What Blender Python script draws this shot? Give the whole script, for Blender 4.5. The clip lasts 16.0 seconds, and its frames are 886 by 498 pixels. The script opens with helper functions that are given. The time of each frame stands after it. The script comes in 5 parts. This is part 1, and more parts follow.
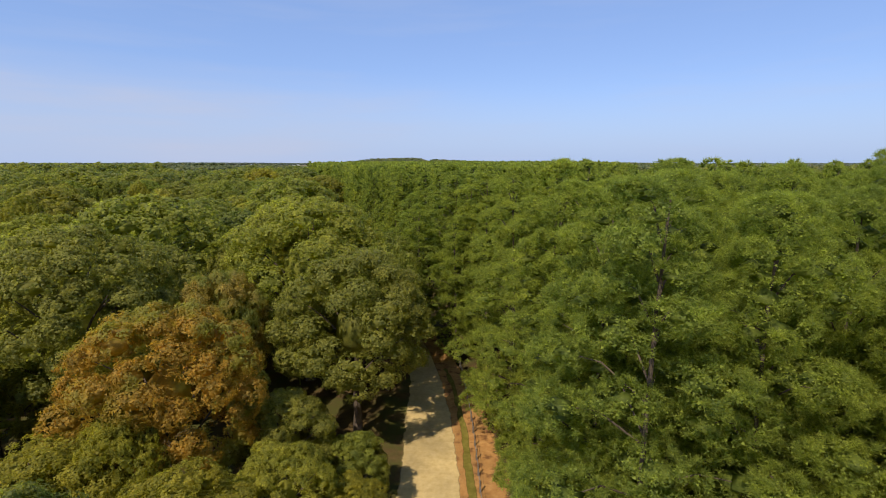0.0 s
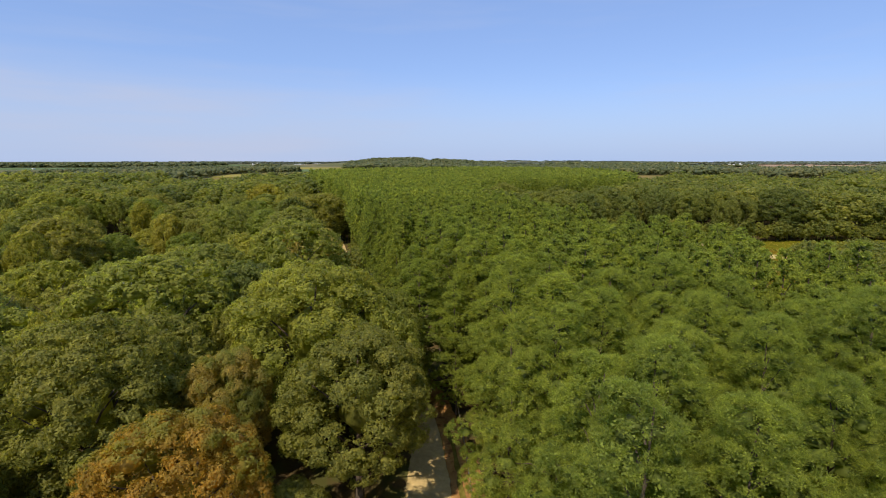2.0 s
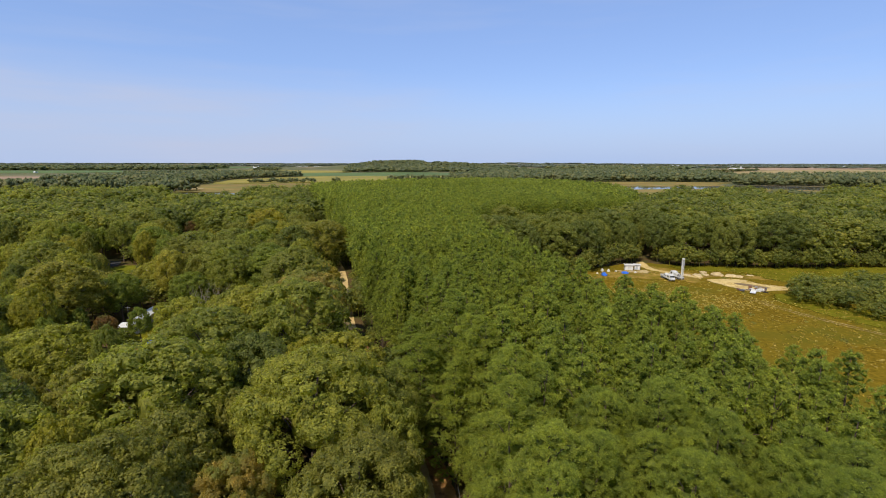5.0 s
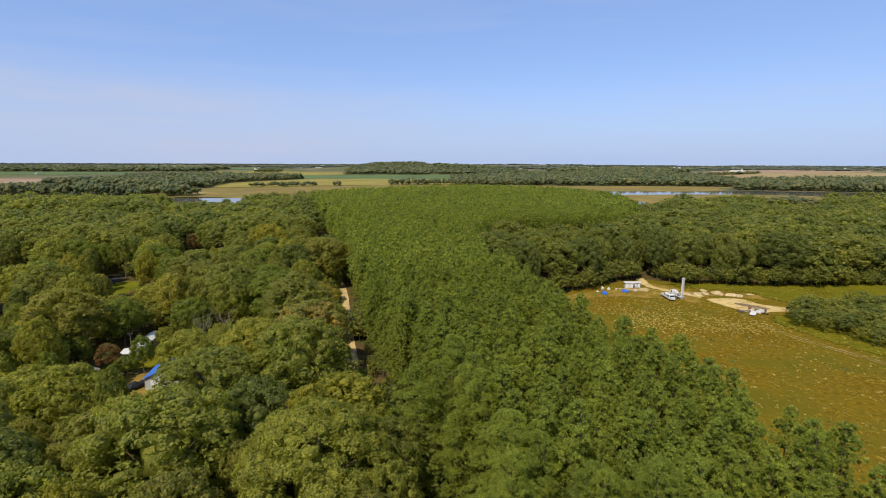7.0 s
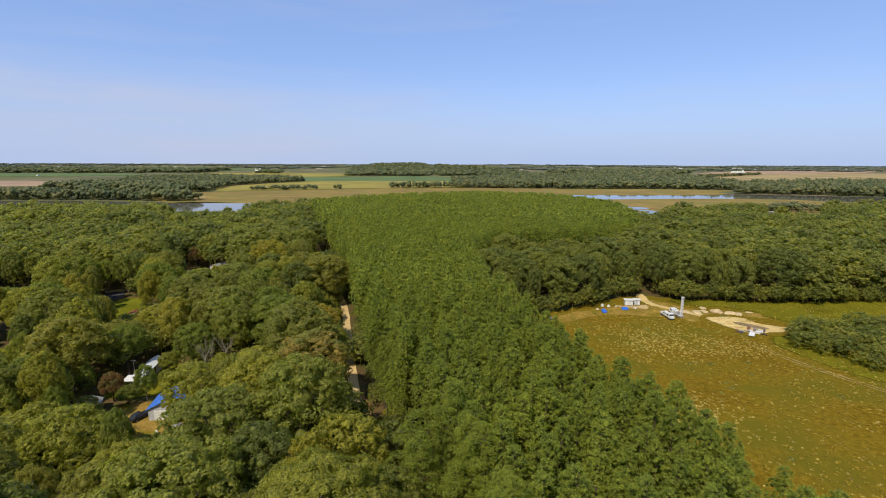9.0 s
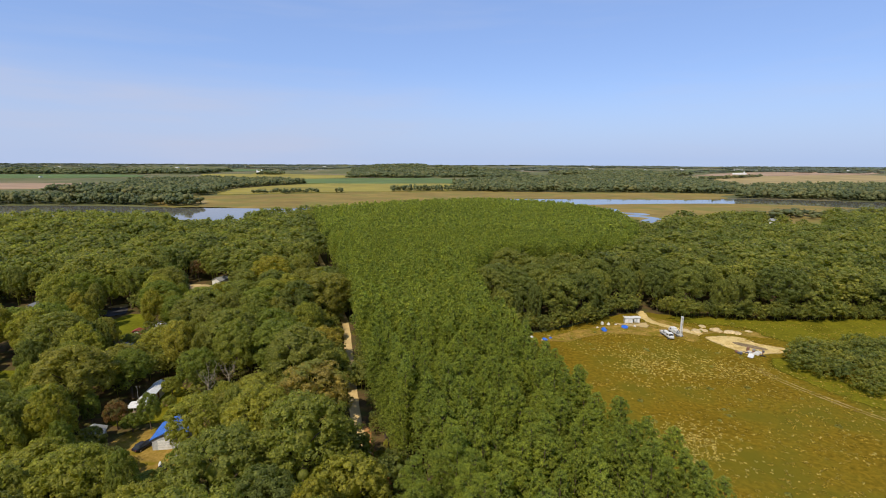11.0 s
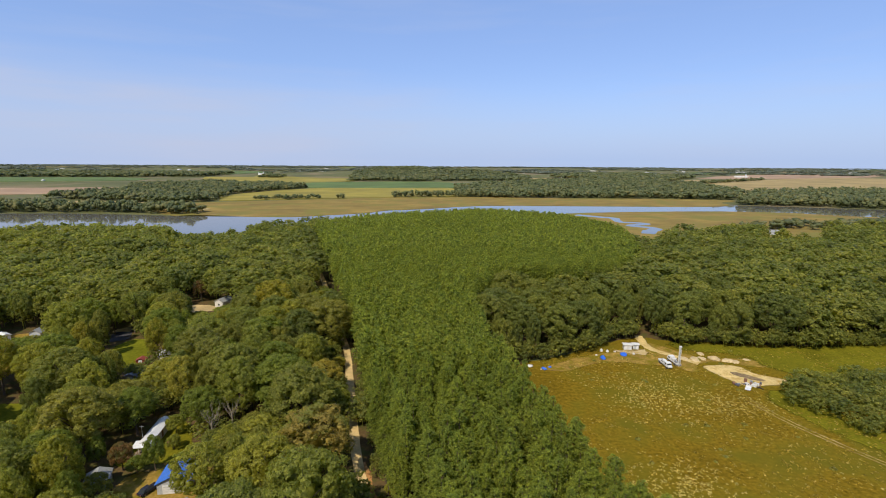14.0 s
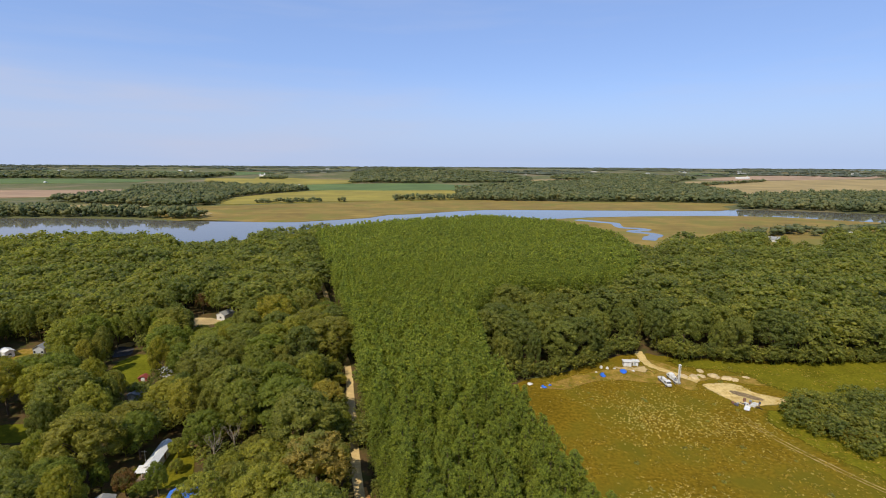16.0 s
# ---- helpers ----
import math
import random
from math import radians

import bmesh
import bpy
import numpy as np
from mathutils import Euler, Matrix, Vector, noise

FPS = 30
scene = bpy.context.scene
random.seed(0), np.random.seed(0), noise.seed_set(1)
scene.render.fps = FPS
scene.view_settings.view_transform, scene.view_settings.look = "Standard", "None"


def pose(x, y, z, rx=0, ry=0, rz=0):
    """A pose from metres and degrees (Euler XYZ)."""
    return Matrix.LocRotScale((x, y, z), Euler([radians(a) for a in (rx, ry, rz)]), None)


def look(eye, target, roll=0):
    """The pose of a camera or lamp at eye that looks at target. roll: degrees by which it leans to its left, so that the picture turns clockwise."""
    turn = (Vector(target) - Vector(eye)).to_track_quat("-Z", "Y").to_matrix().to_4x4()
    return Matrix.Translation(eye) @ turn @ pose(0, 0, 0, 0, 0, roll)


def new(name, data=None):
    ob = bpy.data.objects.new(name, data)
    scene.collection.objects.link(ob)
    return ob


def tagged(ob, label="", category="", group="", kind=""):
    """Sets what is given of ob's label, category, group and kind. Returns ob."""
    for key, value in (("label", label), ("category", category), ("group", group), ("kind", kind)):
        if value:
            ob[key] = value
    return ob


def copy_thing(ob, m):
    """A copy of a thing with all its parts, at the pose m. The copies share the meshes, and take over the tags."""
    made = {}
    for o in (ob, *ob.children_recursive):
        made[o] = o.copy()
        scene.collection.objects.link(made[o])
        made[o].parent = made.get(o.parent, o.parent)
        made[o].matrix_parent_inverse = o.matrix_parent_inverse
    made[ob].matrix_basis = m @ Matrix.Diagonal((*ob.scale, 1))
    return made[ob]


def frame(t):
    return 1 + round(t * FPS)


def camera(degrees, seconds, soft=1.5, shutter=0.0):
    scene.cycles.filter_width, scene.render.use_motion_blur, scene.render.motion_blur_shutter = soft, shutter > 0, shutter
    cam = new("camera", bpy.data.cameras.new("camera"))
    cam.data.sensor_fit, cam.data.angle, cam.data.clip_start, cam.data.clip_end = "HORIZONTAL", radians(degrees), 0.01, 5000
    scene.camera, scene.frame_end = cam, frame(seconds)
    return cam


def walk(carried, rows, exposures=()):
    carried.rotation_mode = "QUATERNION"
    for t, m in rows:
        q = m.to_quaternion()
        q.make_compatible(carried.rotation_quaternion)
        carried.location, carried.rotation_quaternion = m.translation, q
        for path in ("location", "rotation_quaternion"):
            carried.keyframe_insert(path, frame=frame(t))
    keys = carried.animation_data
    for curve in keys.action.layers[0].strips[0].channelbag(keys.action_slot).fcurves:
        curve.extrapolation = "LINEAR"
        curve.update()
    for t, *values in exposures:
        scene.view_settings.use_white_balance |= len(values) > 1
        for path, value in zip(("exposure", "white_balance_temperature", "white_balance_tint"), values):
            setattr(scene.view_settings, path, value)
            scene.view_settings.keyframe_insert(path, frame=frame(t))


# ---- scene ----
cam = camera(84.6, 16.0, soft=1.0)
# seconds, x, y, z, yaw, pitch, roll: a drone that climbs straight up at about 3.4 m/s
ROWS = [
    (0, 0.00, -0.00, 24.00, -0.000, -10.210, 0.010),
    (0.5, 0.03, 0.11, 25.78, 0.040, -10.282, 0.030),
    (1, 0.02, 0.17, 27.62, 0.080, -10.354, 0.046),
    (1.5, 0.05, 0.22, 29.48, 0.115, -10.419, 0.050),
    (2, 0.12, 0.26, 31.23, 0.142, -10.475, 0.038),
    (2.5, 0.14, 0.30, 32.96, 0.163, -10.508, 0.016),
    (3, 0.11, 0.36, 34.63, 0.180, -10.512, -0.008),
    (3.5, 0.10, 0.44, 36.23, 0.193, -10.493, -0.030),
    (4, 0.15, 0.65, 37.82, 0.203, -10.459, -0.047),
    (4.5, 0.16, 0.85, 39.41, 0.217, -10.423, -0.058),
    (5, 0.16, 1.01, 41.02, 0.236, -10.392, -0.069),
    (7.5, 0.13, 1.72, 49.13, 0.361, -10.356, -0.214),
    (8, 0.15, 1.80, 50.83, 0.380, -10.377, -0.207),
    (8.5, 0.15, 1.88, 52.58, 0.399, -10.398, -0.194),
    (9, 0.15, 1.94, 54.33, 0.422, -10.421, -0.180),
    (11.5, 0.25, 2.21, 63.04, 0.597, -10.459, -0.263),
    (12, 0.30, 2.21, 64.76, 0.627, -10.459, -0.270),
    (12.5, 0.37, 2.20, 66.50, 0.654, -10.457, -0.274),
    (13, 0.43, 2.23, 68.28, 0.676, -10.451, -0.276),
    (13.5, 0.47, 2.30, 70.10, 0.706, -10.438, -0.281),
    (14, 0.52, 2.39, 71.86, 0.737, -10.434, -0.284),
    (14.5, 0.59, 2.49, 73.57, 0.767, -10.434, -0.288),
    (15, 0.63, 2.58, 75.25, 0.801, -10.440, -0.290),
    (15.5, 0.67, 2.65, 76.92, 0.838, -10.451, -0.290),
    (16, 0.70, 2.71, 78.59, 0.875, -10.463, -0.286),
]
walk(cam, [(t, pose(x, y, z, 90 + p, r, w)) for t, x, y, z, w, p, r in ROWS])

# ---- sky, sun, exposure ----
SUN_ELEV, SUN_FROM = 50.0, (-0.50, -0.866)
scene.view_settings.exposure = 0.35
world = bpy.data.worlds.new("world")
scene.world = world
world.use_nodes = True


def build_sky():
    nt = world.node_tree
    nt.nodes.clear()
    N, L = nt.nodes.new, nt.links.new

    def math_node(op, a, b=0.0, c=0.0, clamp=False):
        n = N("ShaderNodeMath")
        n.operation, n.use_clamp = op, clamp
        for i, v in enumerate((a, b, c)):
            if isinstance(v, (int, float)):
                n.inputs[i].default_value = v
            else:
                L(v, n.inputs[i])
        return n.outputs[0]

    out, bg, sky = N("ShaderNodeOutputWorld"), N("ShaderNodeBackground"), N("ShaderNodeTexSky")
    sky.sky_type, sky.sun_disc = "NISHITA", False
    sky.sun_elevation = radians(SUN_ELEV)
    sky.sun_rotation = math.atan2(SUN_FROM[0], SUN_FROM[1])
    sky.air_density, sky.dust_density, sky.ozone_density, sky.altitude = 1.0, 0.3, 2.0, 50
    co, sep = N("ShaderNodeTexCoord"), N("ShaderNodeSeparateXYZ")
    L(co.outputs["Generated"], sep.inputs[0])
    X, Y, Z = sep.outputs
    # thin cirrus veil with a soft upper edge, streaked along the horizon
    mp, no = N("ShaderNodeMapping"), N("ShaderNodeTexNoise")
    mp.inputs["Scale"].default_value = (1.6, 1.6, 14.0)
    mp.inputs["Rotation"].default_value = (0, radians(-5), 0)
    L(co.outputs["Generated"], mp.inputs[0])
    L(mp.outputs[0], no.inputs["Vector"])
    no.inputs["Scale"].default_value, no.inputs["Detail"].default_value = 1.7, 5.0
    side = math_node("MULTIPLY_ADD", X, -1.4, 0.35, clamp=True)
    edge = math_node("MULTIPLY_ADD", X, -0.03, 0.165)
    below = math_node("MULTIPLY", math_node("SUBTRACT", edge, Z), 18.0, clamp=True)
    wisps = math_node("MULTIPLY_ADD", no.outputs["Fac"], 1.3, -0.12, clamp=True)
    veil = math_node("MULTIPLY", math_node("MULTIPLY", side, below), wisps)
    high = math_node("MULTIPLY", math_node("MULTIPLY_ADD", no.outputs["Fac"], 2.4, -1.15, clamp=True), 0.3)
    # an old contrail: a short straight streak high on the right
    a, b = Vector((0.619, 0.741, 0.262)).normalized(), Vector((0.672, 0.708, 0.220)).normalized()
    n = a.cross(b).normalized()
    dot = N("ShaderNodeVectorMath")
    dot.operation = "DOT_PRODUCT"
    dot.inputs[1].default_value = n
    L(co.outputs["Generated"], dot.inputs[0])
    line = math_node("SUBTRACT", 1.0, math_node("MULTIPLY", math_node("ABSOLUTE", dot.outputs["Value"]), 120.0), clamp=True)
    part_of = math_node("MULTIPLY", math_node("MULTIPLY_ADD", Z, 14.0, -3.0, clamp=True), math_node("MULTIPLY_ADD", X, 8.0, -4.4, clamp=True))
    trail = math_node("MULTIPLY", math_node("MULTIPLY", line, part_of), 0.5)
    total = math_node("ADD", math_node("ADD", math_node("MULTIPLY", veil, 0.8), high), trail, clamp=True)
    mix = N("ShaderNodeMixRGB")
    L(total, mix.inputs[0])
    # the blue of a clear day, paling into haze towards the horizon all round
    tint, haze = N("ShaderNodeMixRGB"), N("ShaderNodeMixRGB")
    tint.blend_type = "MULTIPLY"
    tint.inputs[0].default_value = 1.0
    tint.inputs[2].default_value = (1.06, 1.09, 1.40, 1)
    L(sky.outputs[0], tint.inputs[1])
    L(math_node("MULTIPLY", math_node("MULTIPLY_ADD", math_node("ABSOLUTE", Z), -7.5, 1.0, clamp=True), 0.9), haze.inputs[0])
    even = N("ShaderNodeMixRGB")
    even.inputs[0].default_value = 0.5
    even.inputs[2].default_value = (3.1, 4.8, 8.5, 1)
    L(tint.outputs[0], even.inputs[1])
    L(even.outputs[0], haze.inputs[1])
    haze.inputs[2].default_value = (4.0, 5.2, 7.8, 1)
    L(haze.outputs[0], mix.inputs[1])
    mix.inputs[2].default_value = (5.0, 5.5, 7.2, 1)
    L(mix.outputs[0], bg.inputs[0])
    bg.inputs[1].default_value = SKY_STRENGTH
    L(bg.outputs[0], out.inputs[0])


SKY_STRENGTH = 0.083
build_sky()
sun = new("sun", bpy.data.lights.new("sun", "SUN"))
sun.data.energy, sun.data.angle, sun.data.color = 3.75, radians(0.53), (1.0, 0.91, 0.74)
_h = math.cos(radians(SUN_ELEV))
sun.matrix_world = look((SUN_FROM[0] * _h * 300, SUN_FROM[1] * _h * 300, math.sin(radians(SUN_ELEV)) * 300), (0, 0, 0))


# ---- materials ----
def material(name, rough=0.8, spec=0.3):
    m = bpy.data.materials.new(name)
    m.use_nodes = True
    b = m.node_tree.nodes["Principled BSDF"]
    b.inputs["Roughness"].default_value = rough
    b.inputs["Specular IOR Level"].default_value = spec
    return m, m.node_tree, b


def noise_node(nt, scale, detail=4.0, rough=0.55, coord="Object", stretch=None):
    c, n = nt.nodes.new("ShaderNodeTexCoord"), nt.nodes.new("ShaderNodeTexNoise")
    n.inputs["Scale"].default_value, n.inputs["Detail"].default_value = scale, detail
    n.inputs["Roughness"].default_value = rough
    if stretch:
        mp = nt.nodes.new("ShaderNodeMapping")
        mp.inputs["Scale"].default_value = stretch
        nt.links.new(c.outputs[coord], mp.inputs[0])
        nt.links.new(mp.outputs[0], n.inputs["Vector"])
    else:
        nt.links.new(c.outputs[coord], n.inputs["Vector"])
    return n.outputs["Fac"]


def ramp_node(nt, fac, stops):
    r = nt.nodes.new("ShaderNodeValToRGB")
    e = r.color_ramp.elements
    while len(e) < len(stops):
        e.new(0.5)
    for el, (p, c) in zip(e, stops):
        el.position, el.color = p, (*c, 1)
    nt.links.new(fac, r.inputs[0])
    return r.outputs[0]


def mix_node(nt, fac, a, b, mode="MIX"):
    m = nt.nodes.new("ShaderNodeMixRGB")
    m.blend_type = mode
    for i, v in enumerate((fac, a, b)):
        if isinstance(v, (int, float)):
            m.inputs[i].default_value = v
        elif isinstance(v, tuple):
            m.inputs[i].default_value = (*v, 1)
        else:
            nt.links.new(v, m.inputs[i])
    return m.outputs[0]


def bump_node(nt, b, height, strength, dist):
    u = nt.nodes.new("ShaderNodeBump")
    u.inputs["Strength"].default_value, u.inputs["Distance"].default_value = strength, dist
    nt.links.new(height, u.inputs["Height"])
    nt.links.new(u.outputs[0], b.inputs["Normal"])


def surface(name, dark, light, fine, coarse, rough=0.85, bump=0.0, spec=0.25, spots=None, coord="Object", stretch=None, soft=0.0):
    """A rough surface: two colours by fine grain, shifted by coarse stains. soft: it frays into the ground round it in patches of that scale."""
    m, nt, b = material(name, rough, spec)
    f = noise_node(nt, fine, 6, 0.65, coord, stretch)
    c = noise_node(nt, coarse, 4, 0.55, coord)
    col = ramp_node(nt, f, [(0.3, dark), (0.7, light)])
    st = ramp_node(nt, c, [(0.3, (0.72, 0.72, 0.72)), (0.7, (1.18, 1.16, 1.12))])
    col = mix_node(nt, 1.0, col, st, "MULTIPLY")
    if spots:
        scale, colour, lo, hi = spots
        s = ramp_node(nt, noise_node(nt, scale, 3, 0.6, coord), [(lo, (0, 0, 0)), (hi, (1, 1, 1))])
        col = mix_node(nt, s, col, colour)
    nt.links.new(col, b.inputs["Base Color"])
    if bump:
        bump_node(nt, b, f, bump, 0.2)
    if soft:
        att, add, clear, mx = (nt.nodes.new("ShaderNode" + k) for k in ("Attribute", "Math", "BsdfTransparent", "MixShader"))
        att.attribute_name = "edge"
        add.operation, add.use_clamp = "MULTIPLY_ADD", True
        fray = nt.nodes.new("ShaderNodeMath")
        fray.operation = "MULTIPLY_ADD"
        nt.links.new(noise_node(nt, soft, 5, 0.65, coord), fray.inputs[0])
        fray.inputs[1].default_value = 1.9
        nt.links.new(att.outputs["Fac"], fray.inputs[2])
        nt.links.new(fray.outputs[0], add.inputs[0])
        add.inputs[1].default_value, add.inputs[2].default_value = 2.6, -3.3
        nt.links.new(add.outputs[0], mx.inputs[0])
        nt.links.new(clear.outputs[0], mx.inputs[1])
        nt.links.new(b.outputs[0], mx.inputs[2])
        nt.links.new(mx.outputs[0], nt.nodes["Material Output"].inputs[0])
    return m


def leaf_material(name, stops, through_light=2.2, rough=0.6, turned=None, tips=False):
    """Foliage: a tree's own tint from the ramp, each leaf a little lighter or darker, light shining through."""
    m, nt, b = material(name, rough, 0.1)
    info, geo, att = nt.nodes.new("ShaderNodeObjectInfo"), nt.nodes.new("ShaderNodeNewGeometry"), nt.nodes.new("ShaderNodeAttribute")
    att.attribute_name = "tint"
    add = nt.nodes.new("ShaderNodeMath")
    add.operation = "ADD"
    nt.links.new(info.outputs["Random"], add.inputs[0])
    nt.links.new(att.outputs["Fac"], add.inputs[1])
    fr = nt.nodes.new("ShaderNodeMath")
    fr.operation = "FRACT"
    nt.links.new(add.outputs[0], fr.inputs[0])
    col = ramp_node(nt, fr.outputs[0], stops)
    each = ramp_node(nt, geo.outputs["Random Per Island"], [(0.0, (0.74, 0.76, 0.76)), (1.0, (1.26, 1.22, 1.2))])
    col = mix_node(nt, 1.0, col, each, "MULTIPLY")
    patch = ramp_node(nt, noise_node(nt, 0.35, 3), [(0.3, (0.76, 0.84, 0.86)), (0.7, (1.22, 1.12, 1.0))])
    col = mix_node(nt, 1.0, col, patch, "MULTIPLY")
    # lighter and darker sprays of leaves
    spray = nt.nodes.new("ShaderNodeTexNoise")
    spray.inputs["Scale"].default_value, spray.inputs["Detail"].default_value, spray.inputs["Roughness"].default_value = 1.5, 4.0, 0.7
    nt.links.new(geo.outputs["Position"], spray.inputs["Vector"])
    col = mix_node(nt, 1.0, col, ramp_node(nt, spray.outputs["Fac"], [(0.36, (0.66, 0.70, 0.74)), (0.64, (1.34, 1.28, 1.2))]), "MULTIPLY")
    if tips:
        # colour darker in bough cores and needle bases, lighter towards the tips
        tip_tone = nt.nodes.new("ShaderNodeAttribute")
        tip_tone.attribute_name = "tip"
        col = mix_node(nt, 1.0, col, ramp_node(nt, tip_tone.outputs["Fac"], [(0.0, (0.64, 0.68, 0.72)), (1.0, (1.40, 1.36, 1.24))]), "MULTIPLY")
    if turned:
        # part of the crown has not changed colour yet
        col = mix_node(nt, ramp_node(nt, noise_node(nt, 3.6, 2), [(0.50, (0, 0, 0)), (0.60, (1, 1, 1))]), col, turned)
    nt.links.new(col, b.inputs["Base Color"])
    tr, mx = nt.nodes.new("ShaderNodeBsdfTranslucent"), nt.nodes.new("ShaderNodeAddShader")
    g = through_light
    bright = mix_node(nt, 1.0, col, (1.0 * g, 1.05 * g, 0.6 * g), "MULTIPLY")
    nt.links.new(bright, tr.inputs[0])
    nt.links.new(b.outputs[0], mx.inputs[0])
    nt.links.new(tr.outputs[0], mx.inputs[1])
    nt.links.new(mx.outputs[0], nt.nodes["Material Output"].inputs[0])
    return m


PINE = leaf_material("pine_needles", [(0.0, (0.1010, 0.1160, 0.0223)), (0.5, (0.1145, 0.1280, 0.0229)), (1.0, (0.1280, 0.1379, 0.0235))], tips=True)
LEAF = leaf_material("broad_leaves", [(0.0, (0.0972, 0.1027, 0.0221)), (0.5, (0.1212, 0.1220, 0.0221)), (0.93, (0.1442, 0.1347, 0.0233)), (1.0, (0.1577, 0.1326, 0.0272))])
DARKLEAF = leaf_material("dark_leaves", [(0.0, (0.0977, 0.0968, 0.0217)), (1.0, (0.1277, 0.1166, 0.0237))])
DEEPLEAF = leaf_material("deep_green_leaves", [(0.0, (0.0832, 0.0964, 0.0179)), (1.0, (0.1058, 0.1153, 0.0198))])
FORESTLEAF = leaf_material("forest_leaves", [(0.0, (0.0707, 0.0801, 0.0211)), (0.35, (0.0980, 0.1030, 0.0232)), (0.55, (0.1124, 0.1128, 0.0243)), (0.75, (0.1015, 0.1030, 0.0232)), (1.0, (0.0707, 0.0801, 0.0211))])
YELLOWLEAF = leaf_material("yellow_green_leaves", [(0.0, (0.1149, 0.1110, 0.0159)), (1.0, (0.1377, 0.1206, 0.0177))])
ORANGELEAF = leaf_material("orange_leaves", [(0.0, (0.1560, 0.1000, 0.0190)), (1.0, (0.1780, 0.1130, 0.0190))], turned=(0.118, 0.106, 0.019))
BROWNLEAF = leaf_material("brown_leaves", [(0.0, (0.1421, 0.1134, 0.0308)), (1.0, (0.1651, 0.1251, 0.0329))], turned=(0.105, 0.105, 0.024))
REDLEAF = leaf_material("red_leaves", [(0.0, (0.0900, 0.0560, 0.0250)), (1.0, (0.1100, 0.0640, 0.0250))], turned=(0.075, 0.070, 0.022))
# a slight bluish haze of distance is mixed into this leaf colour
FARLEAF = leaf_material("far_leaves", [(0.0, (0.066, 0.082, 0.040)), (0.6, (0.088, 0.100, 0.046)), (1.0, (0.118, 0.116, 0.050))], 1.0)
# distance haze painted into the leaf colour: paler and bluer for the horizon
HAZELEAF = leaf_material("hazed_far_leaves", [(0.0, (0.088, 0.104, 0.086)), (1.0, (0.106, 0.120, 0.094))], 1.0)
BARK = surface("bark", (0.07, 0.050, 0.034), (0.17, 0.125, 0.09), 3.0, 0.5, 0.9, 0.4, stretch=(1, 1, 0.25))
DEADWOOD = surface("dead_wood", (0.20, 0.165, 0.12), (0.34, 0.29, 0.21), 4.0, 0.7, 0.9)
GROUND = surface("meadow_and_farmland", (0.07, 0.085, 0.022), (0.15, 0.14, 0.045), 0.05, 0.004, spots=(0.006, (0.19, 0.145, 0.07), 0.52, 0.66))
FLOOR = surface("leaf_litter", (0.070, 0.046, 0.020), (0.125, 0.082, 0.034), 1.5, 0.1, 0.95, 0, 0.1, (0.3, (0.072, 0.068, 0.018), 0.46, 0.6))
DIRT = surface("sandy_road", (0.43, 0.305, 0.125), (0.56, 0.41, 0.195), 2.0, 0.22, 0.95, 0.15, soft=1.1)
REDSAND = surface("red_sand", (0.32, 0.150, 0.048), (0.46, 0.25, 0.090), 1.6, 0.3, 0.95, 0.2, 0.1, (0.9, (0.17, 0.078, 0.030), 0.52, 0.66), soft=0.9)
SANDPAD = surface("trampled_sand", (0.47, 0.34, 0.125), (0.65, 0.49, 0.215), 1.2, 0.12, 0.95, 0.15, 0.1, (0.35, (0.40, 0.27, 0.085), 0.5, 0.66), soft=0.35)
SAND = surface("pale_sand", (0.44, 0.32, 0.155), (0.58, 0.45, 0.25), 1.2, 0.12, 0.95, 0.15)
MEADOW = surface("dry_meadow", (0.088, 0.060, 0.005), (0.258, 0.167, 0.014), 0.9, 0.05, 1.0, 0.5, 0.02, (0.05, (0.118, 0.097, 0.009), 0.44, 0.64))
VERGE = surface("green_verge", (0.085, 0.084, 0.006), (0.180, 0.158, 0.012), 1.2, 0.09, 1.0, 0.4, 0.02, soft=0.14)
ROADVERGE = surface("roadside_grass", (0.110, 0.095, 0.016), (0.210, 0.165, 0.040), 1.6, 0.2, 1.0, 0.4, 0.02, soft=1.3)
RUT = surface("worn_track", (0.26, 0.185, 0.065), (0.42, 0.31, 0.13), 1.2, 0.15, 1.0, 0, 0.05, soft=0.3)
WORN = surface("worn_dry_ground", (0.185, 0.116, 0.018), (0.36, 0.235, 0.060), 1.4, 0.12, 1.0, 0.3, 0.05, (0.25, (0.16, 0.122, 0.010), 0.46, 0.62), soft=0.25)
LAWN = surface("lawn", (0.105, 0.112, 0.008), (0.165, 0.165, 0.014), 0.8, 0.1, 1.0, 0, 0.02, soft=0.3)
MARSH = surface("marsh_grass", (0.17, 0.115, 0.024), (0.275, 0.195, 0.045), 0.06, 0.012, 0.95, spots=(0.02, (0.17, 0.145, 0.026), 0.5, 0.62), stretch=(0.4, 1, 1))
CROP_TAN = surface("ripe_crop", (0.26, 0.19, 0.075), (0.36, 0.27, 0.11), 0.05, 0.008, 0.95, stretch=(0.3, 1, 1))
PALEYARD = surface("pale_sandy_yard", (0.36, 0.26, 0.115), (0.50, 0.38, 0.19), 1.0, 0.1, 0.95, 0, 0.1, soft=0.3)
CROP_YELLOW = surface("yellow_crop", (0.21, 0.175, 0.028), (0.30, 0.245, 0.045), 0.05, 0.008, 0.95, stretch=(0.3, 1, 1))
CROP_GREEN = surface("green_crop", (0.075, 0.12, 0.035), (0.12, 0.165, 0.045), 0.05, 0.008, 0.95, stretch=(0.3, 1, 1))
CROP_ROSE = surface("bare_field", (0.28, 0.18, 0.11), (0.38, 0.26, 0.16), 0.05, 0.008, 0.95, stretch=(0.3, 1, 1))
